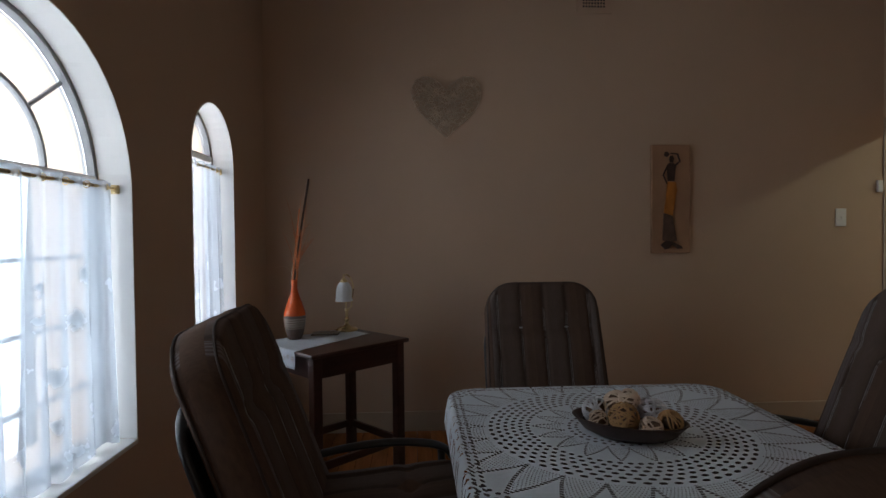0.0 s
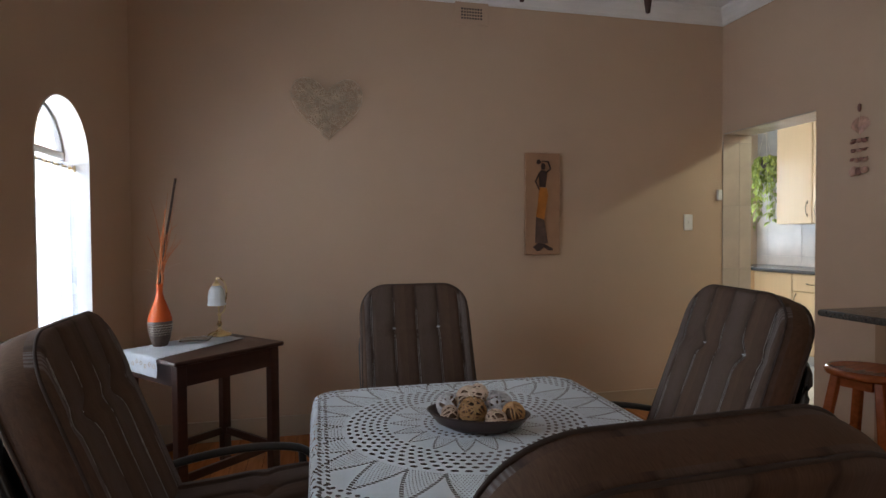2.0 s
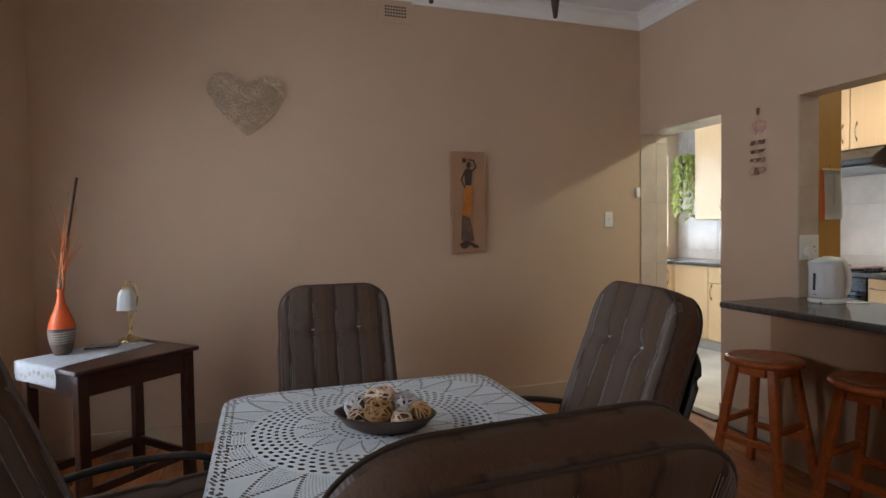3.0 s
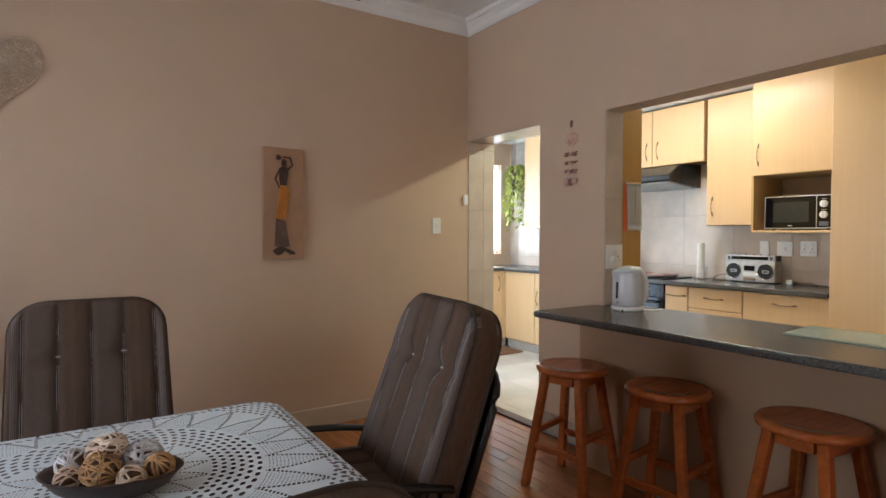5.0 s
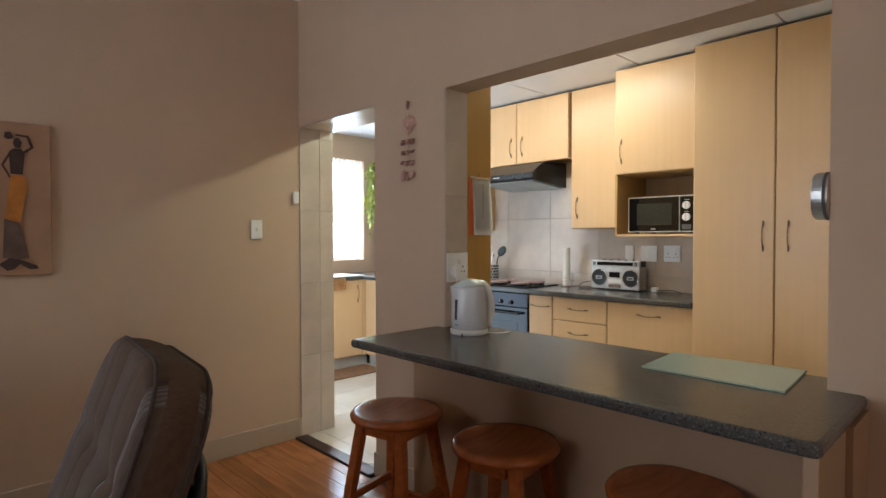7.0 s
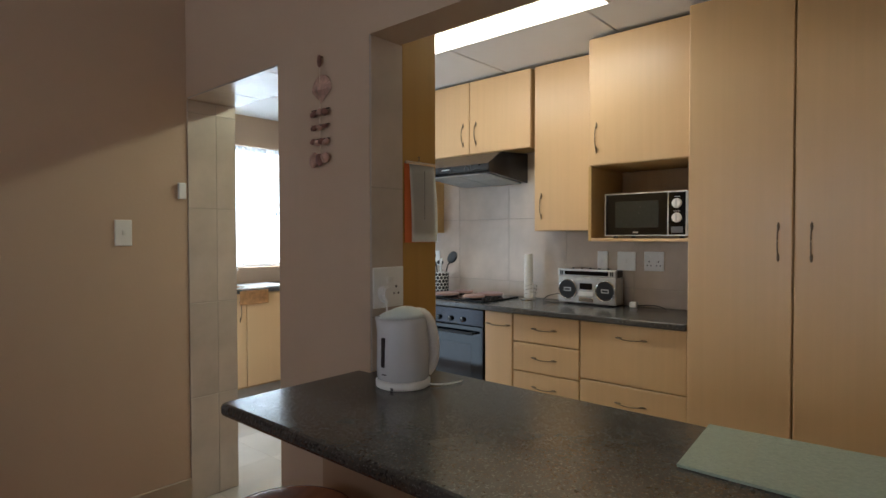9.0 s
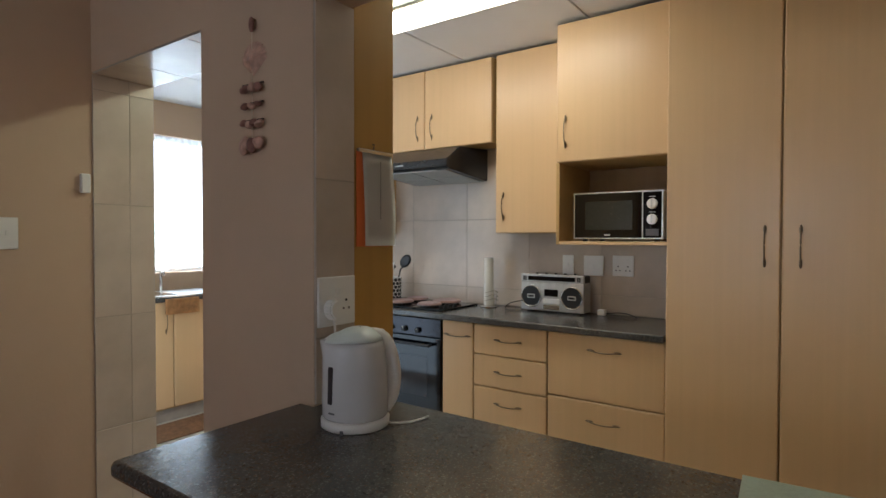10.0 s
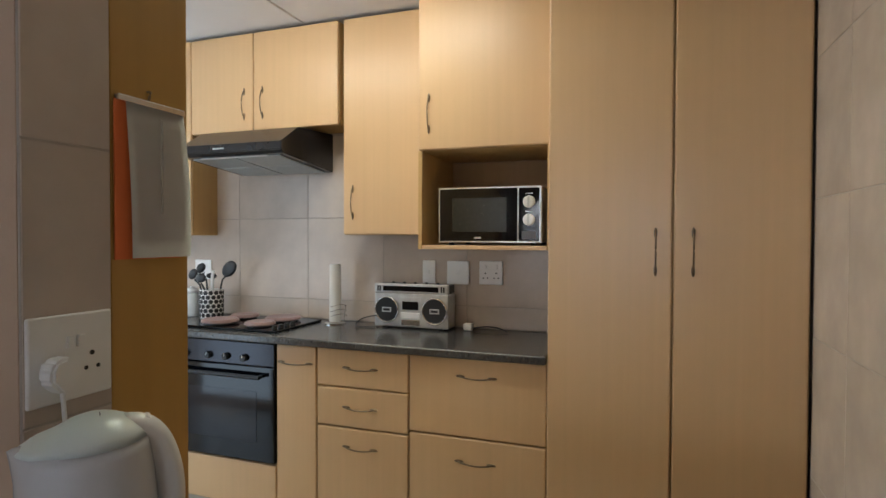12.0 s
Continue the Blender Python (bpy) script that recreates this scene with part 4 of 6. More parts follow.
def seam_line(s, w, length, thick, crown, back=False):
    """A stitched line up one face of the cushion, over its dips."""
    pts = []
    top = length - 0.012 if abs(s) < 0.6 else length - crown * 0.33
    for k in range(26):
        h = 0.02 + (top - 0.02) * k / 25
        y = thick / 2 - 0.008
        if not back:
            for c in (-0.4, 0.4):
                y -= 0.020 * math.exp(-(((s - c) * w / 2) ** 2 + (h - length * 0.66) ** 2) / 0.0012)
            y -= 0.009 * math.exp(-((h - length * 0.66) / 0.022) ** 2)
        if k == 25:
            y -= 0.002
        pts.append((s * w / 2, -(y + 0.001) * 0.92 if back else y + 0.001, h))
    return pts


def dining_chair(label):
    """A garden-style high-backed chair: black tube frame, arm rests, and a one-piece striped cushion."""
    e = empty("dining_chair", (0, 0, 0), label=label, category="chair", group="chairs round the dining table")
    W, L, T = 0.57, 0.70, 0.138
    lean = pose(0, -0.20, 0.405, 20, 0, 0)
    b = part("backrest_cushion", cushion(W, 0.66, T, 0.13), STRIPED, e, "brown and grey striped padded back cushion", smooth=True, m=lean)
    for s in (-0.8, -0.4, 0.0, 0.4, 0.8):
        for o in (-0.0035, 0.0035):
            for back in (False, True):
                part("seam", tube([(p[0] + o, p[1], p[2]) for p in seam_line(s, W, 0.66, T, 0.13, back)], 0.0011, 4), SEAM, b)
    hw, r = W / 2 * 0.965 + 0.001, 0.13
    rim = [(-hw - 0.009 + 0.009 * k / 6, 0, 0.01 + 0.52 * k / 6) for k in range(7)]
    rim += [(-hw + r - r * math.cos(a), 0, 0.53 + r * math.sin(a)) for a in (math.pi / 2 * k / 8 for k in range(1, 9))]
    rim += [(hw - r + r * math.sin(a), 0, 0.53 + r * math.cos(a)) for a in (math.pi / 2 * k / 8 for k in range(0, 9))]
    rim += [(hw + 0.009 * k / 6, 0, 0.53 - 0.52 * k / 6) for k in range(7)]
    for y in (T / 2 - 0.017, -(T / 2 - 0.017) * 0.92):
        part("piping", tube([(x, y, z) for x, _, z in rim], 0.0042, 6), PIPING, b, "dark sewn piping", smooth=True)
    for s in (-0.4, 0.4):
        part("button", lathe([(0, 0.005), (0.007, 0.003), (0.009, 0), (0.0, 0)], 10, m=pose(s * W / 2, T / 2 - 0.036, 0.66 * 0.66, -90, 0, 0)), SEAM, b)
        part("button_stitch", box(s * W / 2 - 0.010, s * W / 2 + 0.010, T / 2 - 0.031, T / 2 - 0.029, 0.4340, 0.4372), LINEN, b, "pale stitches of the button")
    s_ = cushion(W * 0.96, 0.50, 0.085, 0.06)
    part("seat_cushion", s_, STRIPED, e, "striped padded seat cushion", smooth=True, m=pose(0, -0.22, 0.425, 90 - 4, 0, 180))
    # frame of the back
    hw2 = W / 2 - 0.010
    loop = [(-hw2, 0, 0)] + [(-hw2, 0, 0.28)] + bezier((-hw2, 0, 0.33), (-hw2, 0, 0.43), (-hw2 + 0.12, 0, 0.44), 5) + bezier((hw2 - 0.12, 0, 0.44), (hw2, 0, 0.43), (hw2, 0, 0.33), 5) + [(hw2, 0, 0.28), (hw2, 0, 0)]
    bf = part("backrest_frame", tube([(x, -0.088, z * 1.12) for x, _, z in loop], 0.013, 10), BLACKM, e, smooth=True, m=lean)
    part("back_sling", box(-hw2 + 0.010, hw2 - 0.010, -0.090, -0.080, 0.03, 0.45, 0.002), BLACKM, bf, "black woven sling")
    seat = tube([(-0.26, -0.22, 0.36), (-0.26, 0.24, 0.385), (0.26, 0.24, 0.385), (0.26, -0.22, 0.36)], 0.013, 10, closed=True)
    sf = part("seat_frame", seat, BLACKM, e, smooth=True)
    for k in range(7):
        y = -0.17 + 0.06 * k
        part("slat", box(-0.25, 0.25, y, y + 0.035, 0.366 + 0.003 * k, 0.371 + 0.003 * k, 0.001), BLACKM, sf)
    for sx in (-1, 1):
        x = sx * 0.285
        part("leg", tube([(x, 0.25, 0.0), (x, 0.235, 0.30), (x, 0.225, 0.525)], 0.013, 10), BLACKM, e, smooth=True)
        part("leg", tube([(x, -0.30, 0.0), (x, -0.23, 0.30), (x, -0.22, 0.515)], 0.013, 10), BLACKM, e, smooth=True)
        arm = tube(bezier((0, -0.26, 0.505), (0, -0.02, 0.570), (0, 0.16, 0.545), 10)[:-1] + bezier((0, 0.16, 0.545), (0, 0.25, 0.535), (0, 0.262, 0.490), 6), 0.012, 12)
        arm.transform(pose(x, 0, 0) @ Matrix.Diagonal((1.7, 1, 1, 1)))
        part("armrest", arm, BLACKM, e, "curved black plastic armrest", smooth=True)
    return e


ch = dining_chair("high-backed black chair with brown striped cushion before the plain wall")
spots = [(0.583, 2.37, 180), (1.268, 1.742, 84), (-0.175, 1.60, -86), (0.578, 0.935, 3)]
labels = ["high-backed black chair with brown striped cushion before the plain wall",
          "high-backed chair with brown striped cushion near the bar stools",
          "high-backed chair with dark striped cushion beside the arched window",
          "high-backed chair with striped brown cushion turned away from the window"]
for k, (x, y, rz) in enumerate(spots[1:]):
    grow = (1.04, 1.03, 1.0)[k]
    o = copy_thing(ch, pose(x, y, 0, 0, 0, rz) @ Matrix.Diagonal((grow * (1.13 if k == 2 else 1), grow, grow, 1)))
    o["label"] = labels[k + 1]
ch.matrix_basis = pose(spots[0][0], spots[0][1], 0, 0, 0, spots[0][2])

TC = (0.635, 1.695)
e = empty("dining_table", (TC[0], TC[1], 0), label="square dark dining table hidden under a crocheted cloth", category="table")


def rounded(hw, r, n=8):
    pts = []
    for cx, cy, a0 in ((1, 1, 0), (-1, 1, 90), (-1, -1, 180), (1, -1, 270)):
        for k in range(n + 1):
            a = radians(a0 + 90 * k / n)
            pts.append((cx * (hw - r) + r * math.cos(a), cy * (hw - r) + r * math.sin(a)))
    return pts


part("tabletop", prism(rounded(0.545, 0.10), 0.024, m=pose(0, 0, 0.625)), BOWLM, e)
for sx in (-1, 1):
    for sy in (-1, 1):
        part("leg", tube([(sx * 0.40, sy * 0.40, 0.0), (sx * 0.43, sy * 0.43, 0.625)], 0.02, 12), BLACKM, e, smooth=True)
bm = tube([(x, y, 0.605) for x, y in rounded(0.45, 0.06)], 0.014, 8, closed=True)
part("apron_frame", bm, BLACKM, e)

# the cloth: flat top, soft fall over the edge with a scalloped hem
e = empty("tablecloth", (TC[0], TC[1], 0.650), label="white crocheted cotton tablecloth with a round flower pattern", category="tablecloth")
bm = bmesh.new()
N = 136
base = rounded(0.556, 0.115, 33)
rings = []
for s in (0.12, 0.3, 0.5, 0.7, 0.85, 0.95, 0.985):
    rings.append([(x * s, y * s, 0.0035) for x, y in base])
rings.append([(x, y, 0.001) for x, y in base])
for dz, grow in ((0.012, 1.010), (0.035, 1.014), (0.06, 1.018), (0.095, 1.022)):
    rings.append([(x * grow + 0.006 * math.sin(k * 0.55) * dz * 14 * (1 if abs(x) > abs(y) else 0.3), y * grow + 0.006 * math.sin(k * 0.55) * dz * 14 * (1 if abs(y) > abs(x) else 0.3), -dz - (0.010 * abs(math.sin(k * 0.36)) if dz > 0.09 else 0)) for k, (x, y) in enumerate(base)])
vr = [[bm.verts.new(p) for p in r] for r in rings]
c0 = bm.verts.new((0, 0, 0.0035))
M = len(base)
for k in range(M):
    bm.faces.new((c0, vr[0][k], vr[0][(k + 1) % M]))
for a, b in zip(vr, vr[1:]):
    for k in range(M):
        j = (k + 1) % M
        bm.faces.new((a[k], b[k], b[j], a[j]))
part("cloth", bm, CROCHET, e, smooth=True)

# bowl of woven balls
e = empty("bowl", (0.61, 1.66, 0.655), -28, label="oval dark wooden bowl on the crocheted cloth", category="bowl")
prof = [(0.0, 0.0), (0.10, 0.0), (0.14, 0.018), (0.168, 0.05), (0.175, 0.056), (0.170, 0.058), (0.160, 0.050), (0.13, 0.022), (0.09, 0.010), (0.0, 0.009)]
bm = lathe(prof, 48)
bm.transform(Matrix.Diagonal((1.0, 0.62, 1.0, 1.0)))
part("dish", bm, BOWLM, e, smooth=True)
HERE = pose(0.61, 1.66, 0.655, 0, 0, -28)


def woven_ball(name, r, at, mat, label, strands, thick):
    b = empty(name, HERE @ Vector(at), label=label, category="decorative ball", group="decorative balls in the bowl")
    # Brown inner sphere: its colour gives the shade in the weave's gaps.
    core = bmesh.new()
    bmesh.ops.create_icosphere(core, subdivisions=2, radius=r * 0.84)
    part("core", core, CORE, b, "brown core coloured as the shade between the strands", smooth=True)
    for s in range(strands):
        axis = Vector((random.gauss(0, 1), random.gauss(0, 1), random.gauss(0, 1))).normalized()
        u = axis.orthogonal().normalized()
        v = axis.cross(u)
        off = random.uniform(-0.35, 0.35) * r
        rr = math.sqrt(r * r - off * off)
        pts = [axis * off + rr * (u * math.cos(a) + v * math.sin(a)) for a in (2 * math.pi * k / 22 for k in range(22))]
        part("strand", tube(pts, thick, 5, closed=True), mat, b)
    return b


balls = [((-0.105, 0.02, 0.062), 0.040, WRAP, "shiny silver grey woven ball in the bowl", 18, 0.0035), ((-0.04, 0.045, 0.078), 0.046, RATTAN2, "pale patterned ball at the top of the bowl", 16, 0.003),
         ((-0.01, -0.035, 0.066), 0.045, RATTAN, "golden rattan ball in the bowl", 18, 0.0028), ((0.062, 0.035, 0.068), 0.046, WRAP, "silver and white wrapped ball in the bowl", 14, 0.0055),
         ((0.07, -0.05, 0.050), 0.033, RATTAN2, "pale pink woven ball at the bowl's edge", 14, 0.0025), ((0.12, -0.008, 0.060), 0.036, RATTAN, "rattan ball resting against the bowl's end", 14, 0.0028),
         ((-0.085, -0.045, 0.052), 0.030, RATTAN2, "small beige woven ball at the rim", 12, 0.0022), ((0.0, 0.01, 0.112), 0.031, RATTAN2, "cream ball lying on top of the others", 14, 0.003)]
for at, r, mat, lab, st, th in balls:
    woven_ball("decorative_ball", r, at, mat, lab, st, th)

# ---- side table, vase, lamp ----
SZ, SL, SD = 0.735, 0.61, 0.52
SPOT = pose(-0.53, 2.56, 0, 0, 0, 43)
VASE_AT, LAMP_AT = (-0.70, 2.995), (-0.452, 3.235)


def on_table(u, v, z=0.0):
    return SPOT @ Vector((u, v, SZ + z))


e = empty("side_table", (-0.53, 2.56, 0), 43, label="dark polished wooden side table standing across the corner", category="side table")
part("tabletop", box(0, SL, 0, SD, SZ - 0.022, SZ, 0.007, seg=3), DARK, e)
part("apron", box(0.045, SL - 0.045, 0.03, 0.05, SZ - 0.125, SZ - 0.023), DARK, e)
part("apron", box(0.045, SL - 0.045, SD - 0.05, SD - 0.03, SZ - 0.125, SZ - 0.023), DARK, e)
part("apron", box(SL - 0.05, SL - 0.03, 0.055, SD - 0.055, SZ - 0.125, SZ - 0.023), DARK, e)
part("apron", box(0.03, 0.05, 0.055, SD - 0.055, SZ - 0.125, SZ - 0.023), DARK, e)
for x in (0.045, SL - 0.045):
    for y in (0.045, SD - 0.045):
        part("leg", box(x - 0.024, x + 0.024, y - 0.024, y + 0.024, 0, SZ - 0.022, 0.004), DARK, e)
for y in (0.045, SD - 0.045):
    part("stretcher", box(0.07, SL - 0.07, y - 0.010, y + 0.010, 0.16, 0.20, 0.003), DARK, e)
part("stretcher", box(SL - 0.055, SL - 0.035, 0.07, SD - 0.07, 0.16, 0.20, 0.003), DARK, e)

e = empty("table_runner", (-0.53, 2.56, SZ), 43, label="white embroidered cloth runner hanging over the side table's end", category="table runner")
bm = bmesh.new()
rows = []
for i in range(45):
    s = i / 44 * 0.63 - 0.09
    col = []
    for j in range(21):
        w = j / 20
        lo, hi = 0.14 + 0.12 * max(s, 0) / 0.54, 0.495 + 0.01 * math.sin(5 * s)
        v = lo + (hi - lo) * w
        edge = (0.009 * abs(math.sin(i * 0.55)) - 0.004) * (1 if w > 0.99 else -1 if w < 0.01 else 0)
        x, z = (s, 0.003) if s > 0 else (-0.005 - 0.003 * math.sin(14 * v), 0.003 + s + (0.02 * w if s < -0.1 else 0))
        col.append(bm.verts.new((x, v + edge, z + 0.0007 * math.sin(3 * i + j))))
    rows.append(col)
for a, b in zip(rows, rows[1:]):
    for j in range(20):
        bm.faces.new((a[j], b[j], b[j + 1], a[j + 1]))
bmesh.ops.solidify(bm, geom=bm.faces[:], thickness=0.0015)
part("cloth", bm, LINEN, e, smooth=True)
random.seed(4)
for k in range(9):
    v, z = 0.16 + 0.038 * k, -0.025 - 0.04 * random.random()
    ring = [(-0.0095, v + 0.009 * math.cos(a), z + 0.009 * math.sin(a)) for a in (2 * math.pi * q / 8 for q in range(8))]
    part("embroidery", tube(ring, 0.0012, 4, closed=True), WICKER, e)

VX, VY = VASE_AT
e = empty("vase", (VX, VY, SZ + 0.004), label="tall orange bottle vase with a brown patterned foot", category="vase")
part("foot_band", lathe([(0.0, 0.0), (0.034, 0.0), (0.037, 0.006), (0.048, 0.040), (0.0565, 0.085), (0.059, 0.112), (0.0575, 0.128), (0.0, 0.128)], 40), BROWNG, e, "matt brown pottery foot, narrower below", smooth=True)
part("body", lathe([(0.0575, 0.128), (0.056, 0.142), (0.048, 0.172), (0.034, 0.210), (0.022, 0.243), (0.0155, 0.275), (0.0145, 0.300), (0.0175, 0.318), (0.0155, 0.318), (0.012, 0.300), (0.0, 0.295)], 40), ORANGE, e, smooth=True)
bm = bmesh.new()
for r_ in range(5):
    for k in range(11):
        z0 = 0.060 + 0.0125 * r_
        pts = []
        for q in range(5):
            a = radians(-150 + 16 * k + 4 * q + 7 * (r_ % 2))
            z = z0 + 0.0035 * math.sin(q * 1.4 + k)
            rad = 0.0368 + (z - 0.006) * 0.249 if z < 0.085 else 0.0565 + (z - 0.085) * 0.09
            pts.append(((rad + 0.0006) * math.cos(a), (rad + 0.0006) * math.sin(a), z))
        tube(pts, 0.0022, 5, bm=bm, taper=0.0008)
part("pale_marks", bm, noisy("pale_clay", (0.46, 0.39, 0.32), 0.7, 20, 0.2, 0.2), e, "wavy pale marks round one side")
e = empty("dried_stems", (VX, VY, SZ + 0.305), label="dried reeds and dark stems standing in the orange vase", category="dried stems")
random.seed(5)
part("stem", tube([(0, 0, -0.25), (0.0, 0, 0.0), (0.03, 0.0, 0.22), (0.083, 0.01, 0.56)], 0.005, 7, taper=0.006), TWIG, e, "dark brown stem")
part("stem", tube([(0.004, 0.004, -0.2), (0.01, 0.0, 0.0), (0.02, 0.02, 0.14), (0.045, 0.03, 0.36)], 0.009, 7, taper=0.004), REED, e, "thick orange reed")
part("stem", tube([(-0.004, 0, -0.2), (-0.012, 0.01, 0.0), (0.0, 0.02, 0.14), (0.025, 0.04, 0.40)], 0.006, 7, taper=0.003), REED, e, "orange reed")
for k in range(26):
    a, s = random.uniform(0, 6.28), random.uniform(0.02, 0.10)
    h0, h1 = random.uniform(0.02, 0.25), random.uniform(0.12, 0.45)
    p0, p2 = Vector((0.012, 0, h0)), Vector((0.03 + s * math.cos(a), s * math.sin(a), h0 + h1 * 0.6))
    part("spray", tube(bezier(p0, (p0 + p2) / 2 + Vector((0.01, 0, 0.03)), p2, 5), 0.0019, 4, taper=0.0006), REED, e)
for s in (-1, 1):
    part("tendril", tube(bezier((0, 0, 0.02), (s * 0.03, 0, 0.12), (s * 0.10, 0.0, 0.10 + 0.02 * s), 8), 0.0012, 4, taper=0.0006), WICKER, e)

LX, LY = LAMP_AT
e = empty("table_lamp", (LX, LY, SZ + 0.004), label="small brass table lamp with a frosted glass shade, unlit", category="table lamp")
part("base", lathe([(0, 0), (0.062, 0), (0.066, 0.006), (0.058, 0.014), (0.03, 0.024), (0.012, 0.036), (0.010, 0.05), (0.016, 0.062), (0.010, 0.075), (0.008, 0.11), (0.014, 0.12), (0.0, 0.13)], 28), BRASS, e, smooth=True)
part("arm", tube([(0, 0, 0.12)] + bezier((0.0, 0, 0.12), (0.035, 0, 0.13), (0.03, 0, 0.175), 8) + [(0.024, 0, 0.185)], 0.0045, 8), BRASS, e, smooth=True)
part("arm", tube([(0, 0, 0.10), (-0.004, 0, 0.16), (-0.012, 0, 0.18)], 0.0045, 8), BRASS, e, smooth=True)
part("shade", lathe([(0.050, 0.172), (0.0475, 0.180), (0.0455, 0.200), (0.044, 0.235), (0.038, 0.262), (0.026, 0.280), (0.016, 0.285), (0.015, 0.281), (0.024, 0.276), (0.034, 0.259), (0.041, 0.233), (0.0425, 0.200), (0.0445, 0.181), (0.047, 0.172)], 32, m=pose(-0.014, 0, 0)), FROST, e, "frosted glass bell shade with a flared rim", smooth=True)
part("cap", lathe([(0, 0.330), (0.004, 0.328), (0.006, 0.318), (0.004, 0.310), (0.012, 0.302), (0.021, 0.292), (0.022, 0.282), (0, 0.284)], 20, m=pose(-0.014, 0, 0)), BRASS, e, "brass cap with a finial", smooth=True)
part("hook", tube(bezier((0.028, 0, 0.178), (0.055, 0, 0.255), (0.022, 0, 0.312), 10) + bezier((0.014, 0, 0.318), (0.0, 0, 0.335), (-0.012, 0, 0.318), 5), 0.004, 8), BRASS, e, "curved brass arm over the shade", smooth=True)
for k in range(12):
    a = 2 * math.pi * k / 12
    part("rib", tube([(-0.014 + q * math.cos(a), q * math.sin(a), z) for q, z in ((0.0492, 0.176), (0.0462, 0.200), (0.0447, 0.235), (0.0388, 0.262))], 0.0011, 4), FROST, e)
e = empty("glass_dish", tuple(on_table(0.36, 0.42, 0.0055)), label="flat clear glass dish between vase and lamp", category="dish")
part("dish", box(-0.075, 0.075, -0.06, 0.06, 0, 0.008, 0.003), glass("clear_glass", (0.8, 0.9, 0.9), 0.05), e)

# ---- on the walls ----
e = empty("wall_heart", (0.168, YN - 0.002, 1.922), label="heart woven from pale twigs, hung on the wall", category="wall decoration")


def heart_pt(t, s=1.0):
    x = 16 * math.copysign(abs(math.sin(t)) ** 2.15, math.sin(t))
    y = 13 * math.cos(t) - 5 * math.cos(2 * t) - 2 * math.cos(3 * t) - math.cos(4 * t)
    return x / 34 * 0.490 * s, (y + 17) / 29.5 * 0.415 * s + (1 - s) * 0.2


HEART = [heart_pt(2 * math.pi * k / 80) for k in range(80)]


def in_heart(x, z):
    inside = False
    for (x0, z0), (x1, z1) in zip(HEART, HEART[1:] + HEART[:1]):
        if (z0 > z) != (z1 > z) and x < x0 + (z - z0) * (x1 - x0) / (z1 - z0):
            inside = not inside
    return inside


part("rim", tube([(heart_pt(t, 0.985)[0], -0.012, heart_pt(t, 0.985)[1]) for t in (2 * math.pi * k / 60 for k in range(60))], 0.0032, 5, closed=True), WICKER, e)
random.seed(11)
made = 0
while made < 560:
    x, z = random.uniform(-0.245, 0.245), random.uniform(0.005, 0.415)
    a, l = random.uniform(0, math.pi), random.uniform(0.012, 0.034)
    p = []
    for shorter in (1, 0.6, 0.35):
        p = [(x + s * l * shorter * math.cos(a), z + s * l * shorter * math.sin(a)) for s in (-1, 0, 1)]
        if all(in_heart(*q) for q in p):
            break
    if all(in_heart(*q) for q in p):
        y = random.uniform(-0.026, -0.006)
        b_ = random.uniform(-0.012, 0.012)
        if made < 290:
            part("twig", tube([(p[0][0], y, p[0][1]), (p[1][0] + b_, y - 0.006, p[1][1] - b_), (p[2][0], y, p[2][1])], random.uniform(0.0018, 0.0030), 4), WICKER, e)
        else:
            if made == 290:
                small = bmesh.new()
            tube([(p[0][0], y, p[0][1]), (p[1][0] + b_, y - 0.006, p[1][1] - b_), (p[2][0], y, p[2][1])], random.uniform(0.0016, 0.0026), 4, bm=small)
        made += 1
part("twig_weave", small, WICKER, e, "dense weave of small pale twigs", kind="stuff")

e = empty("wall_art", (1.53, YN, 1.155), label="tall narrow brown canvas with a dark and orange painted shape", category="picture")
part("canvas", box(0, 0.262, -0.032, -0.001, 0, 0.722, 0.004), CANVAS, e)
shapes = [("upper_shape", ARTD, [(0.105, 0.48), (0.150, 0.48), (0.160, 0.58), (0.145, 0.60), (0.118, 0.60), (0.100, 0.585)], 0.006),
          ("head_shape", ARTD, [(0.122, 0.605), (0.142, 0.603), (0.148, 0.63), (0.138, 0.65), (0.122, 0.647), (0.116, 0.625)], 0.007),
          ("bundle_shape", ARTD, [(0.082, 0.648), (0.100, 0.640), (0.118, 0.655), (0.105, 0.675), (0.086, 0.672)], 0.007),
          ("arm_shape", ARTD, [(0.155, 0.575), (0.195, 0.61), (0.175, 0.665), (0.125, 0.668), (0.125, 0.660), (0.168, 0.656), (0.183, 0.612), (0.152, 0.588)], 0.005),
          ("arm_shape", ARTD, [(0.102, 0.585), (0.070, 0.52), (0.100, 0.46), (0.106, 0.464), (0.080, 0.52), (0.110, 0.578)], 0.005),
          ("wrap_shape", ARTO, [(0.105, 0.474), (0.158, 0.474), (0.168, 0.42), (0.150, 0.33), (0.138, 0.25), (0.078, 0.27), (0.092, 0.36)], 0.008),
          ("skirt_shape", ARTB, [(0.078, 0.268), (0.138, 0.248), (0.168, 0.082), (0.120, 0.074), (0.070, 0.086)], 0.006),
          ("foot_shape", ARTD, [(0.055, 0.055), (0.095, 0.085), (0.14, 0.075), (0.20, 0.045), (0.205, 0.03), (0.17, 0.03), (0.135, 0.055), (0.11, 0.03), (0.085, 0.025)], 0.008)]
for nm, mt, pts, d in shapes:
    part(nm, prism(pts, -d, "y", m=pose(0, -0.0322, 0)), mt, e)

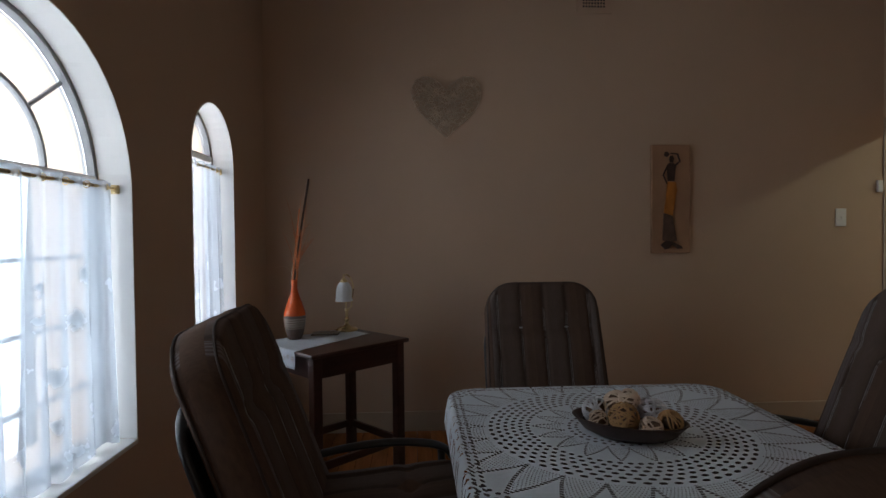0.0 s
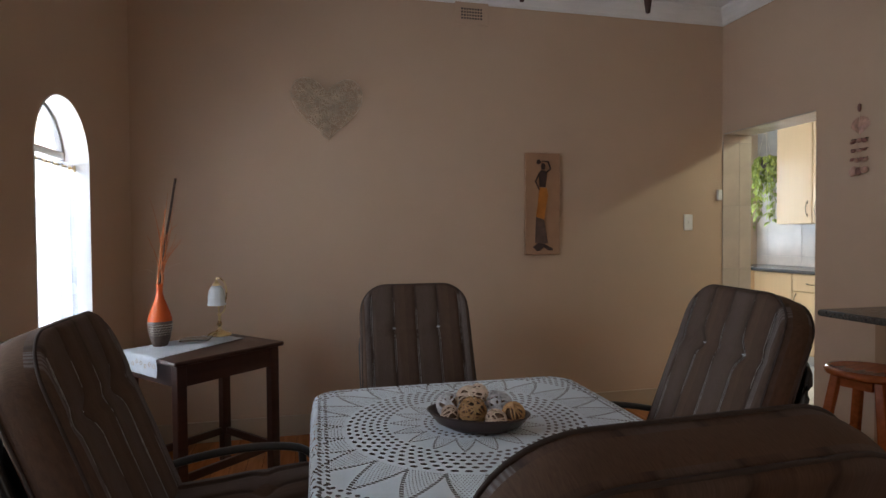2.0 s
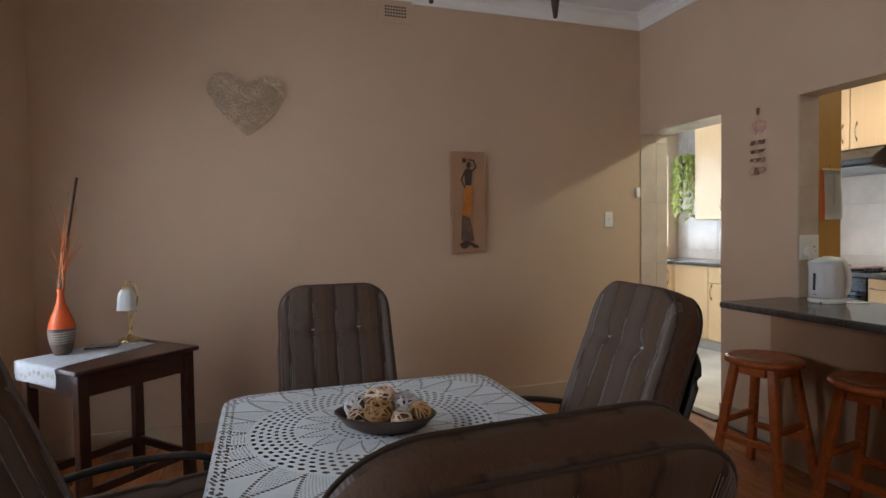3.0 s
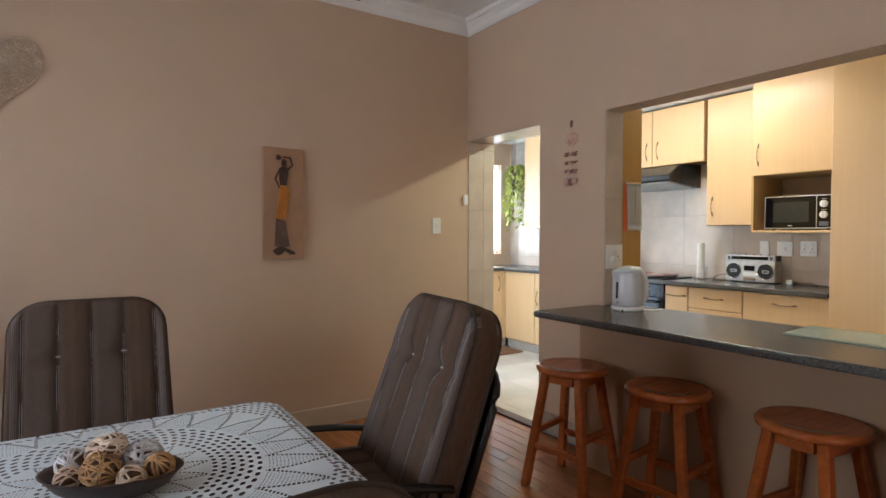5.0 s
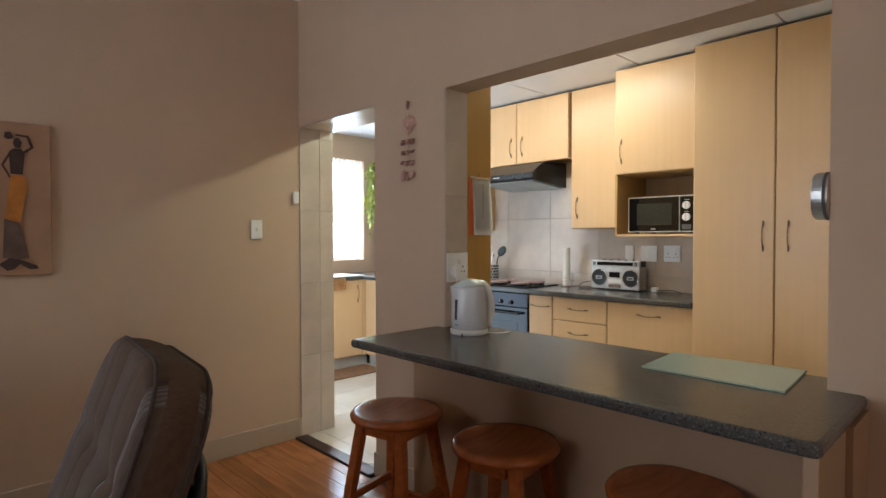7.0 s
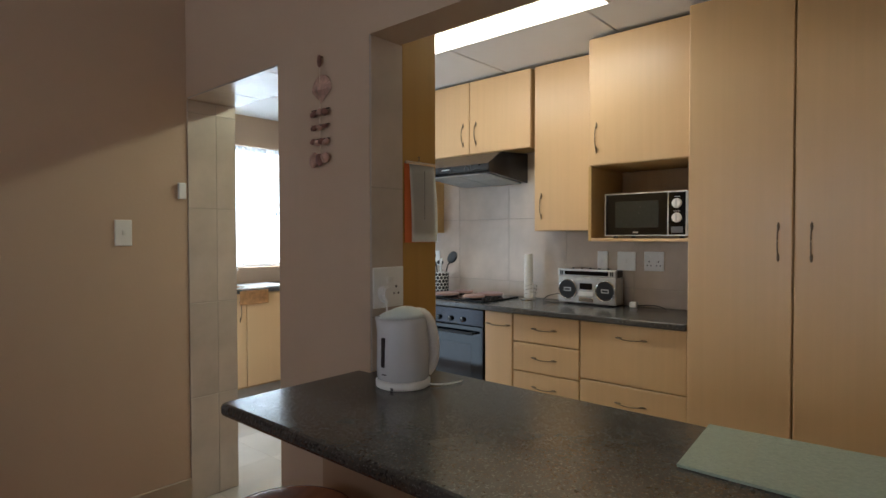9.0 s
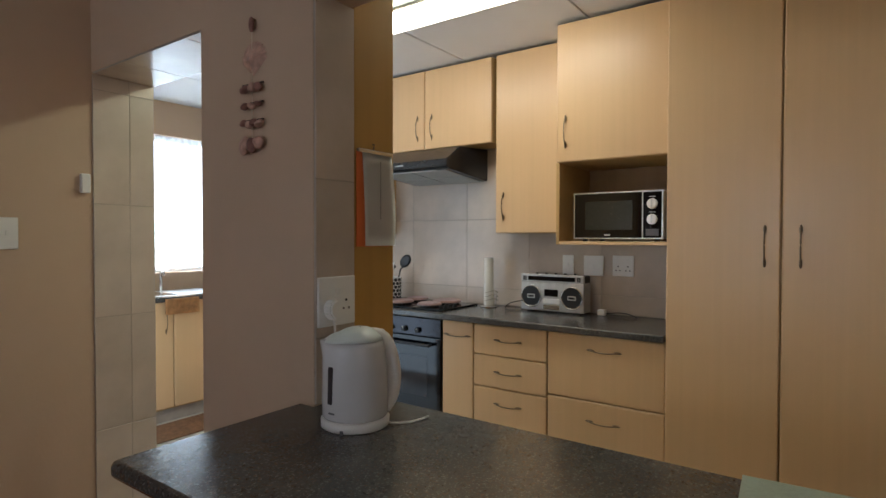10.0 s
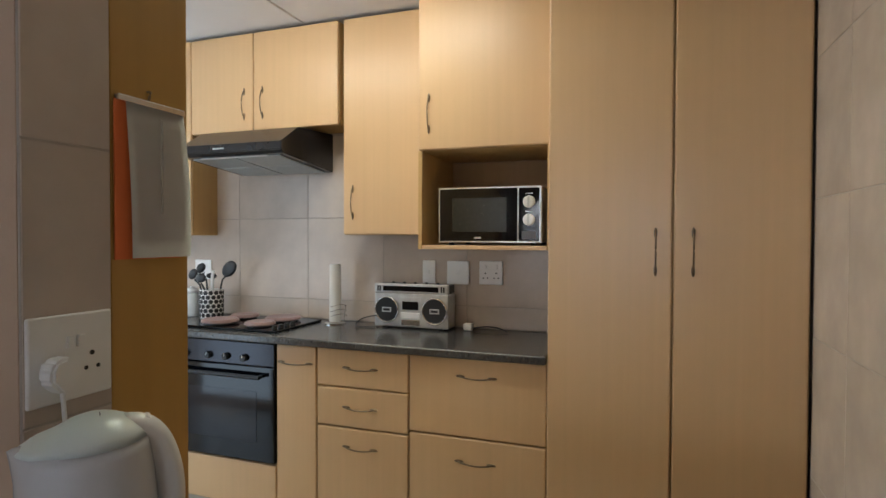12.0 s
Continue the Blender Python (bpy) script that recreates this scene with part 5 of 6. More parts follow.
e = empty("air_vent", (1.03, YN, 2.745), label="small plaster air vent painted like the wall", category="vent")
part("plate", box(0, 0.24, -0.014, 0, 0, 0.158, 0.005), WALL, e)
for r_ in range(4):
    for k in range(8):
        part("hole", box(0.044 + k * 0.0195, 0.056 + k * 0.0195, -0.0160, -0.0142, 0.038 + r_ * 0.021, 0.050 + r_ * 0.021), BLACKM, e)


def wall_plate(name, w, h, m, label, category, group=""):
    """A white plate whose face looks along -y of its own frame."""
    e = empty(name, (0, 0, 0), label=label, category=category, group=group)
    e.matrix_basis = m
    part("plate", box(-w / 2, w / 2, -0.009, 0, -h / 2, h / 2, 0.004, seg=3), PLASTIC, e)
    return e


def rocker(e, x, z, tilt=6):
    part("rocker", box(-0.006, 0.006, -0.006, 0, -0.010, 0.010, 0.001), WHITE, e, m=pose(x, -0.009, z, tilt, 0, 0))


def socket_holes(e, cx, cz):
    for dx, dz, r_ in ((0, 0.016, 0.0042), (-0.011, -0.008, 0.0036), (0.011, -0.008, 0.0036)):
        part("socket_hole", cyl(r_, r_, 0, 0.0012, 12, m=pose(cx + dx, -0.009, cz + dz, 90, 0, 0)), BLACKM, e)


e = wall_plate("light_switch", 0.074, 0.122, pose(2.858, YN, 1.384), "white light switch on the beige wall near the doorway", "light switch")
rocker(e, 0, 0.0)
e = empty("door_sensor", (3.128, YN, 1.595), label="small white plastic box high on the wall beside the doorway", category="sensor")
part("box", box(-0.018, 0.018, -0.022, 0, -0.04, 0.04, 0.004), PLASTIC, e)
EASTW = lambda y, z: pose(KX - 0.009, y, z, 0, 0, -90)
e = wall_plate("light_switch", 0.070, 0.118, EASTW(2.37, 1.209), "narrow white switch plate on the tiles beneath the wall cabinet", "light switch", "white plates on the tiled wall")
rocker(e, 0, 0)
e = wall_plate("light_switch", 0.118, 0.118, EASTW(2.212, 1.208), "square white switch plate on the tiles above the radio", "light switch", "white plates on the tiled wall")
rocker(e, 0, 0)
e = wall_plate("wall_socket", 0.120, 0.118, EASTW(2.04, 1.211), "square white socket with switches under the microwave", "wall socket", "white plates on the tiled wall")
for s in (-1, 1):
    rocker(e, s * 0.028, 0.030)
    socket_holes(e, s * 0.028, -0.018)
e = wall_plate("wall_socket", 0.120, 0.118, EASTW(3.83, 1.19), "white socket on the tiles behind the utensil pot", "wall socket", "white plates on the tiled wall")
socket_holes(e, 0, -0.01)
e = wall_plate("hatch_socket", 0.144, 0.142, pose(3.233, HY1 - 0.002, 1.186), "white wall socket with a plug in it beside the kettle", "wall socket")
rocker(e, -0.005, 0.026)
rocker(e, 0.012, 0.026)
socket_holes(e, 0.034, -0.015)
e = empty("plug", (3.200, HY1 - 0.011, 1.165), label="white kettle plug pushed into the socket with its flex", category="plug")
own = prism([(-0.025, 0.012), (-0.018, 0.024), (0.0, 0.029), (0.018, 0.024), (0.025, 0.012), (0.025, -0.008), (0.012, -0.024), (0.005, -0.030), (-0.005, -0.030), (-0.012, -0.024), (-0.025, -0.008)], -0.034, "y")
bmesh.ops.recalc_face_normals(own, faces=own.faces)
bmesh.ops.bevel(own, geom=own.edges[:], offset=0.005, segments=2, affect="EDGES")
part("body", own, PLASTIC, e, "rounded white plug body")
part("flex", tube(bezier((0, -0.02, -0.015), (0.0, -0.03, -0.12), (0.004, -0.03, -0.165), 8) + bezier((0.02, -0.04, -0.24), (0.04, -0.05, -0.29), (0.02, -0.09, -0.275), 8), 0.0035, 8), PLASTIC, e, smooth=True)

# shell mobile
e = empty("shell_hanging", (XE, 2.505, 1.60), label="string of sea shells and driftwood hanging on the wall", category="wall decoration")
part("string", tube([(-0.012, 0, 0.02), (-0.012, 0, 0.43)], 0.0012, 5), WICKER, e)
part("nail", cyl(0.004, 0.004, 0, 0.014, 8, m=pose(0, 0, 0.432, 0, -90, 0)), BRONZE, e)
own = bmesh.new()
bmesh.ops.create_uvsphere(own, u_segments=12, v_segments=8, radius=1, matrix=Matrix.LocRotScale((-0.014, 0, 0.415), None, (0.008, 0.010, 0.024)))
part("shell", own, SHELLD, e, smooth=True)


def fan_shell(w, h, d):
    pts = []
    for k in range(25):
        a = math.pi * (k / 24)
        r_ = 1 + 0.05 * math.cos(k * math.pi)
        pts.append((w / 2 * r_ * math.cos(a), h * 0.25 + h * 0.55 * r_ * math.sin(a)))
    pts.append((0, -h * 0.25))
    own = bmesh.new()
    c = own.verts.new((-d, 0, h * 0.2))
    c2 = own.verts.new((-0.001, 0, h * 0.2))
    ring = [own.verts.new((-0.003 - (0.003 if k % 2 else 0), u, v)) for k, (u, v) in enumerate(pts)]
    for k in range(len(ring)):
        own.faces.new((c, ring[k], ring[(k + 1) % len(ring)]))
        own.faces.new((c2, ring[(k + 1) % len(ring)], ring[k]))
    return own


part("fan_shell", fan_shell(0.118, 0.10, 0.022), SHELL, e, "pale ribbed fan shell", m=pose(0, 0, 0.285))
random.seed(3)
for z, n_, big in ((0.225, 3, 0.028), (0.168, 3, 0.02), (0.115, 4, 0.024), (0.05, 3, 0.034)):
    for k in range(n_):
        y = (k - (n_ - 1) / 2) * 0.10 / n_
        own = bmesh.new()
        bmesh.ops.create_uvsphere(own, u_segments=12, v_segments=8, radius=1, matrix=Matrix.LocRotScale((-0.016, y, z + random.uniform(-0.006, 0.006)), Euler((random.uniform(-0.5, 0.5), 0, 0)), (0.011, big * random.uniform(0.55, 0.8), big * random.uniform(0.3, 0.55) * (1.6 if z < 0.06 else 1))))
        for v in own.verts:
            v.co += 0.0035 * noise.noise_vector(v.co * 60)
        part("shell", own, SHELL if (k + int(z * 100)) % 2 else SHELLD, e, smooth=True)
    part("cross_stick", tube([(-0.010, -0.052, z + 0.01), (-0.010, 0.052, z + 0.012)], 0.003, 6), TWIG, e)

# calendar on the cupboard end
e = empty("calendar", (3.392, HY1 + 0.003, 1.637), label="white wall calendar with orange backing hung on the cupboard end", category="calendar")
part("backing_sheet", box(-0.072, 0.078, -0.006, -0.003, -0.295, -0.005), ORANGEP, e, "orange backing card")
bm = bmesh.new()
rows = []
for i in range(9):
    rows.append([bm.verts.new((-0.052 + 0.135 * i / 8 + 0.010 * (j / 8), -0.010 - 0.012 * math.sin(j / 8 * 2.5) * (0.4 + i / 8 * 0.6), -0.005 - 0.288 * j / 8)) for j in range(9)])
for a, b in zip(rows, rows[1:]):
    for j in range(8):
        bm.faces.new((a[j], a[j + 1], b[j + 1], b[j]))
bmesh.ops.solidify(bm, geom=bm.faces[:], thickness=0.0015)
sh = part("sheet", bm, PAPER, e, "curled white calendar sheet", smooth=True)
part("binding", box(-0.07, 0.085, -0.014, -0.002, -0.008, 0.004, 0.002), CHROME, e)
part("hook", tube(bezier((0, -0.004, 0.0), (0.012, -0.008, 0.03), (0.0, -0.004, 0.022), 6), 0.0025, 6), BRONZE, e)
part("date_strip", box(0.014, 0.019, -0.0235, -0.0225, -0.21, -0.03), noisy("grey_print", (0.42, 0.40, 0.37), 0.8), e)

# round steel clock on the other jamb of the hatch
e = empty("steel_drum", (3.19, HY0, 1.45), label="short brushed steel drum fixed to the side of the hatch", category="wall fitting")
part("drum", cyl(0.068, 0.068, 0, 0.040, 40, m=pose(0, 0, 0, -90, 0, 0), bevel=0.004), SILVER, e)
part("band", cyl(0.0695, 0.0695, 0.004, 0.012, 40, m=pose(0, 0, 0, -90, 0, 0)), GREYPAINT, e)

# chandelier over the table
e = empty("chandelier", (1.18, 1.84, CEIL), label="dark wooden hanging light with pointed tips, unlit", category="ceiling light")
part("rose", lathe([(0, 0), (0.06, 0), (0.055, -0.02), (0.02, -0.035), (0, -0.035)], 24), DARK, e, smooth=True)
part("rod", tube([(0, 0, -0.03), (0, 0, -0.50)], 0.008, 8), DARK, e)
part("hub", lathe([(0, -0.47), (0.03, -0.49), (0.045, -0.53), (0.03, -0.57), (0, -0.59)], 20), DARK, e, smooth=True)
for a in (30, 150, 270):
    ca, sa = math.cos(radians(a)), math.sin(radians(a))
    arm = part("arm", tube(bezier((0.03 * ca, 0.03 * sa, -0.53), (0.20 * ca, 0.20 * sa, -0.42), (0.323 * ca, 0.323 * sa, -0.60), 8), 0.011, 8), DARK, e, smooth=True)
    part("pointed_tip", lathe([(0.0, -0.772), (0.009, -0.768), (0.013, -0.74), (0.022, -0.67), (0.024, -0.62), (0.014, -0.59), (0, -0.58)], 16, m=pose(0.323 * ca, 0.323 * sa, 0)), DARK, arm, smooth=True)

# ---- bar stools ----


def stool(label):
    e = empty("bar_stool", (0, 0, 0), label=label, category="bar stool", group="bar stools along the breakfast bar")
    part("seat", lathe([(0, 0.642), (0.06, 0.643), (0.11, 0.648), (0.138, 0.655), (0.152, 0.652), (0.160, 0.640), (0.158, 0.626), (0.145, 0.618), (0, 0.616)], 44), PINE, e, "round dished varnished seat", smooth=True)
    legs = [(sx, sy) for sx in (-1, 1) for sy in (-1, 1)]
    for sx, sy in legs:
        own = box(-0.017, 0.017, -0.017, 0.017, 0, 0.617, 0.005)
        for v in own.verts:
            k = 1 - v.co.z / 0.617
            v.co.x += sx * (0.082 + 0.065 * k)
            v.co.y += sy * (0.082 + 0.065 * k)
        part("leg", own, PINE, e)
    for z, both in ((0.22, 0), (0.30, 1)):
        o = 0.082 + 0.065 * (1 - z / 0.617)
        for s in (-1, 1):
            b_ = box(-o + 0.014, o - 0.014, s * o - 0.010, s * o + 0.010, z - 0.017, z + 0.017, 0.004) if both else box(s * o - 0.010, s * o + 0.010, -o + 0.014, o - 0.014, z - 0.017, z + 0.017, 0.004)
            part("stretcher", b_, PINE, e)
    o = 0.088
    bm = bmesh.new()
    for s in (-1, 1):
        box(-o + 0.012, o - 0.012, s * o - 0.009, s * o + 0.009, 0.565, 0.615, bm=bm)
        box(s * o - 0.009, s * o + 0.009, -o + 0.030, o - 0.030, 0.565, 0.615, bm=bm)
    part("apron", bm, PINE, e)
    return e


st = stool("round varnished pine bar stool beside the kitchen doorway")
o = copy_thing(st, pose(2.755, 1.53, 0, 0, 0, 8) @ Matrix.Diagonal((1.17, 1.17, 0.972, 1)))
o["label"] = "round varnished pine bar stool under the middle of the bar"
o = copy_thing(st, pose(2.79, 0.955, 0, 0, 0, -6) @ Matrix.Diagonal((1.17, 1.17, 0.975, 1)))
o["label"] = "round varnished pine bar stool by the bar's end panel"
st.matrix_basis = pose(2.70, 2.055, 0, 0, 0, 12) @ Matrix.Diagonal((1.17, 1.17, 0.972, 1))

# ---- kettle ----
e = empty("kettle", (3.116, 2.040, BZ), -38, label="white plastic electric kettle standing on the bar", category="kettle")
base = part("power_base", lathe([(0, 0), (0.080, 0), (0.084, 0.003), (0.085, 0.020), (0.081, 0.024), (0, 0.024)], 44), PLASTIC, e, smooth=True)
part("foot_notch", box(-0.0865, -0.084, -0.004, 0.004, 0.0, 0.010), GREYPAINT, base, m=pose(0, 0, 0, 0, 0, 60))
bm = lathe([(0, 0.026), (0.078, 0.026), (0.081, 0.031), (0.0815, 0.075), (0.080, 0.125), (0.076, 0.175), (0.073, 0.205), (0.071, 0.216), (0.064, 0.219), (0.0, 0.219)], 56)
for v in bm.verts:
    if v.co.z > 0.10:
        k = (v.co.z - 0.10) / 0.12
        a = abs(abs(math.atan2(v.co.y, v.co.x)) - math.pi)
        if a < 0.45 and v.co.length > 0.05:
            v.co.x -= 0.017 * (1 - a / 0.45) * k * k * k
            v.co.z += 0.004 * (1 - a / 0.45) * k * k
body = part("body", bm, noisy("glossy_white_plastic", (0.60, 0.60, 0.615), 0.14, 20, 0.02, 0.0), e, "glossy white kettle body with a spout", smooth=True)
own = lathe([(0, 0.252), (0.018, 0.2515), (0.036, 0.248), (0.051, 0.241), (0.063, 0.230), (0.0695, 0.220), (0, 0.217)], 48)
for v in own.verts:
    q = min(1.0, max(0.0, (v.co.x + 0.07) / 0.09))
    v.co.z = 0.217 + (v.co.z - 0.217) * (0.25 + 0.75 * q * (2 - q))
    if v.co.x < -0.045:
        v.co.x -= 0.010
lid = part("lid", own, noisy("kettle_lid", (0.62, 0.68, 0.67), 0.3, 10, 0.02, 0.0), e, "pale grey-green domed lid", smooth=True)
part("lid_button", box(0.048, 0.072, -0.011, 0.011, 0.236, 0.246, 0.004), PLASTIC, lid, m=pose(0.0, 0, -0.004))
part("lid_line", tube([(0.012, y, 0.2515 - 5.5 * y * y) for y in (-0.045, -0.03, -0.015, 0, 0.015, 0.03, 0.045)], 0.0009, 4), GREYPAINT, lid)
h = tube(bezier((0.040, 0, 0.228), (0.072, 0, 0.232), (0.086, 0, 0.186), 9)[:-1] + bezier((0.086, 0, 0.186), (0.098, 0, 0.150), (0.096, 0, 0.105), 9)[:-1] + bezier((0.096, 0, 0.105), (0.094, 0, 0.060), (0.072, 0, 0.040), 8), 0.0185, 18, up=(0, 1, 0))
h.transform(Matrix.Diagonal((1, 1.25, 1, 1)))
part("handle", h, PLASTIC, e, "thick curved white handle", smooth=True)
g = box(-0.0035, 0.0035, -0.007, 0.007, -0.046, 0.046, 0.0032, seg=3)
part("water_gauge", g, noisy("smoked_plastic", (0.045, 0.04, 0.045), 0.15, 10, 0.1, 0.0), body, "dark water gauge", m=pose(-0.0655, -0.0470, 0.115, 0, 1.5, 36))
part("name_bar", box(-0.001, 0.001, -0.009, 0.009, -0.002, 0.002), GREYPAINT, body, m=pose(-0.0635, -0.0512, 0.047, 0, 0, 39))
part("flex", tube(bezier((0.075, -0.035, 0.008), (0.12, -0.055, 0.003), (0.185, -0.012, 0.006), 10), 0.0026, 8), PLASTIC, base, smooth=True)
e.scale = (1.02, 1.02, 0.985)

# ---- microwave ----
MX0, MY0, MY1, MZ0, MZ1 = 4.862, 1.728, 2.172, 1.366, 1.600
e = empty("microwave", (MX0, 0, 0), label="black and silver microwave oven in the wall cabinet niche", category="microwave")
part("body", box(0.02, 0.33, MY0, MY1, MZ0, MZ1, 0.004), noisy("microwave_white", (0.62, 0.62, 0.62), 0.4, 20, 0.03, 0.02), e)
for y in (MY0 + 0.04, MY1 - 0.04):
    for x in (0.04, 0.30):
        part("foot", box(x, x + 0.02, y - 0.01, y + 0.01, 1.353, MZ0), BLACKM, e)
d = part("door", box(0.0, 0.02, MY0 + 0.100, MY1 - 0.002, MZ0 + 0.004, MZ1 - 0.004, 0.003), BLACKG, e, "black glass door")
part("window", box(-0.0012, 0.0, MY0 + 0.145, MY1 - 0.06, MZ0 + 0.045, MZ1 - 0.045, 0.0003), noisy("microwave_mesh", (0.018, 0.021, 0.018), 0.25, 60, 0.1, 0), d)
part("name_bar", box(-0.0013, 0, MY0 + 0.255, MY0 + 0.285, MZ0 + 0.016, MZ0 + 0.023), SILVER, d)
bm = bmesh.new()
box(-0.003, 0.001, MY0 - 0.001, MY1 + 0.001, MZ1 - 0.005, MZ1 + 0.001, bm=bm)
box(-0.003, 0.001, MY0 - 0.001, MY1 + 0.001, MZ0 - 0.001, MZ0 + 0.005, bm=bm)
box(-0.003, 0.001, MY0 - 0.001, MY0 + 0.006, MZ0 + 0.005, MZ1 - 0.005, bm=bm)
box(-0.003, 0.001, MY1 - 0.003, MY1 + 0.001, MZ0 + 0.005, MZ1 - 0.005, bm=bm)
box(-0.003, 0.001, MY0 + 0.094, MY0 + 0.098, MZ0 + 0.005, MZ1 - 0.005, bm=bm)
part("trim", bm, SILVER, e, "thin silver trim")
cp = part("control_panel", box(0.001, 0.02, MY0 + 0.006, MY0 + 0.093, MZ0 + 0.006, MZ1 - 0.006, 0.001), BLACKG, e, "black control panel")
for z in (MZ0 + 0.095, MZ0 + 0.17):
    k = part("dial", cyl(0.026, 0.023, 0, 0.016, 28, m=pose(0.0, MY0 + 0.05, z, 0, -90, 0), bevel=0.003), PLASTIC, cp, "round silver-white dial")
    part("dial_grip", box(-0.019, -0.015, MY0 + 0.046, MY0 + 0.054, z - 0.022, z + 0.022, 0.001), SILVER, k)
    part("scale_bar", box(-0.001, 0.0, MY0 + 0.035, MY0 + 0.065, z + 0.033, z + 0.036), SILVER, cp)
part("push_button", box(-0.002, 0.001, MY0 + 0.02, MY0 + 0.08, MZ0 + 0.015, MZ0 + 0.048, 0.002), GREYPAINT, cp)

# ---- radio ----
RX, RY0, RY1 = 5.115, 2.216, 2.612
e = empty("radio", (RX, (RY0 + RY1) / 2, 0.930), label="silver radio cassette player with two round speakers on the worktop", category="radio")
HWR = (RY1 - RY0) / 2
part("body", box(0.0, 0.11, -HWR, HWR, 0.008, 0.178, 0.006), SILVER, e)
tp = part("tuner_strip", box(-0.004, 0.02, -HWR + 0.001, HWR - 0.001, 0.179, 0.225, 0.004), SILVER, e)
part("dial_window", box(-0.0055, -0.0035, -HWR + 0.05, HWR - 0.05, 0.188, 0.213), BLACKG, tp)
for s in (-1, 1):
    for o in (0, 0.012):
        part("meter", box(-0.0055, -0.0035, s * (HWR - 0.022 - o) - 0.004, s * (HWR - 0.022 - o) + 0.004, 0.187, 0.214), BLACKM, tp)
    sp = part("speaker", cyl(0.060, 0.060, 0, 0.006, 36, m=pose(0.0, s * 0.128, 0.094, 0, -90, 0)), BLACKM, e, "round black speaker")
    ring = [(-0.006, s * 0.128 + 0.062 * math.cos(a), 0.094 + 0.062 * math.sin(a)) for a in (2 * math.pi * k / 32 for k in range(32))]
    part("chrome_ring", tube(ring, 0.004, 6, closed=True), CHROME, sp, smooth=True)
    part("badge", box(-0.0085, -0.006, s * 0.128 - 0.025, s * 0.128 + 0.025, 0.082, 0.106, 0.001), SILVER, sp)
    part("badge_inset", box(-0.0095, -0.0085, s * 0.128 - 0.019, s * 0.128 + 0.019, 0.088, 0.100), BLACKM, sp)
cs = part("cassette_door", box(-0.004, 0.0, -0.056, 0.056, 0.090, 0.160, 0.002), SILVER, e)
part("cassette_window", box(-0.0055, -0.0042, -0.043, 0.043, 0.097, 0.138), BLACKG, cs)
part("key_row", box(-0.010, 0.0, -0.052, 0.052, 0.055, 0.083, 0.003), PLASTIC, e)
part("name_plate", box(-0.003, 0.0, -0.050, 0.050, 0.018, 0.046, 0.002), CHROME, e)
part("top_panel", box(0.021, 0.108, -HWR + 0.004, HWR - 0.004, 0.1785, 0.222, 0.004), BLACKM, e)
for k in range(5):
    part("knob", cyl(0.007, 0.007, 0.222, 0.232, 12, m=pose(0.04, -0.15 + 0.06 * k + 0.02, 0)), BLACKM, e)
for s in (-1, 1):
    part("foot", box(0.02, 0.09, s * 0.15 - 0.015, s * 0.15 + 0.015, 0, 0.008), BLACKM, e)
e = empty("power_lead", (5.10, 2.60, 0.932), label="black power lead curling beside the radio", category="cable")
part("lead", tube(bezier((0.02, -0.01, 0.06), (-0.03, 0.10, 0.05), (-0.04, 0.09, 0.004), 8) + bezier((-0.035, 0.07, 0.003), (-0.02, 0.02, 0.003), (0.0, -0.01, 0.003), 6), 0.003, 6), BLACKM, e, smooth=True)
e = empty("adapter", (5.185, 2.135, 0.931), label="white plug with a black lead lying behind the radio", category="adapter")
part("plug_body", box(-0.02, 0.02, -0.022, 0.022, 0, 0.034, 0.006), PLASTIC, e)
part("lead", tube(bezier((0, -0.02, 0.01), (0.05, -0.12, 0.03), (-0.02, -0.20, 0.004), 10), 0.003, 6), BLACKM, e, smooth=True)

# ---- roll on its wire stand ----
e = empty("paper_towel_holder", (5.14, 2.855, 0.930), label="white paper towel roll on a wire stand by the hob", category="paper towel holder")
part("foot", cyl(0.055, 0.055, 0, 0.006, 28, bevel=0.001), CHROME, e)
part("roll", cyl(0.031, 0.029, 0.012, 0.315, 28, bevel=0.004), PAPER, e, "slim white roll")
for z in (0.05, 0.075, 0.10):
    part("wire", tube([(0.038 * math.cos(a), 0.045 * math.sin(a) - 0.02, z + 0.008 * math.sin(2 * a)) for a in (2 * math.pi * k / 20 for k in range(20))], 0.0016, 5, closed=True), CHROME, e, smooth=True)
part("wire", tube([(0, -0.05, 0.0), (0, -0.062, 0.10)], 0.0016, 5), CHROME, e)

# ---- hob ----
e = empty("hob", (0, 0, 0.930), label="black glass hob with four covered plates on the worktop", category="hob")
part("glass_top", box(4.775, 5.18, 2.96, 3.54, 0.001, 0.012, 0.004), BLACKG, e)
for x, y, r_ in ((4.88, 3.13, 0.075), (4.885, 3.38, 0.092), (5.07, 3.13, 0.092), (5.075, 3.38, 0.075)):
    p = part("hotplate", cyl(r_ * 0.85, r_ * 0.85, 0.012, 0.020, 32, m=pose(x, y, 0)), BLACKM, e)
    part("plate_cover", lathe([(0, 0.036), (r_ * 0.9, 0.036), (r_, 0.030), (r_ * 1.02, 0.022), (r_ * 0.98, 0.0205), (0, 0.0205)], 36, m=pose(x, y, 0)), PINK, p, "pink and white enamel cover", smooth=False)
for k in range(4):
    part("knob", cyl(0.014, 0.012, 0.012, 0.028, 16, m=pose(4.82 + 0.05 * k, 3.0, 0)), BLACKM, e)

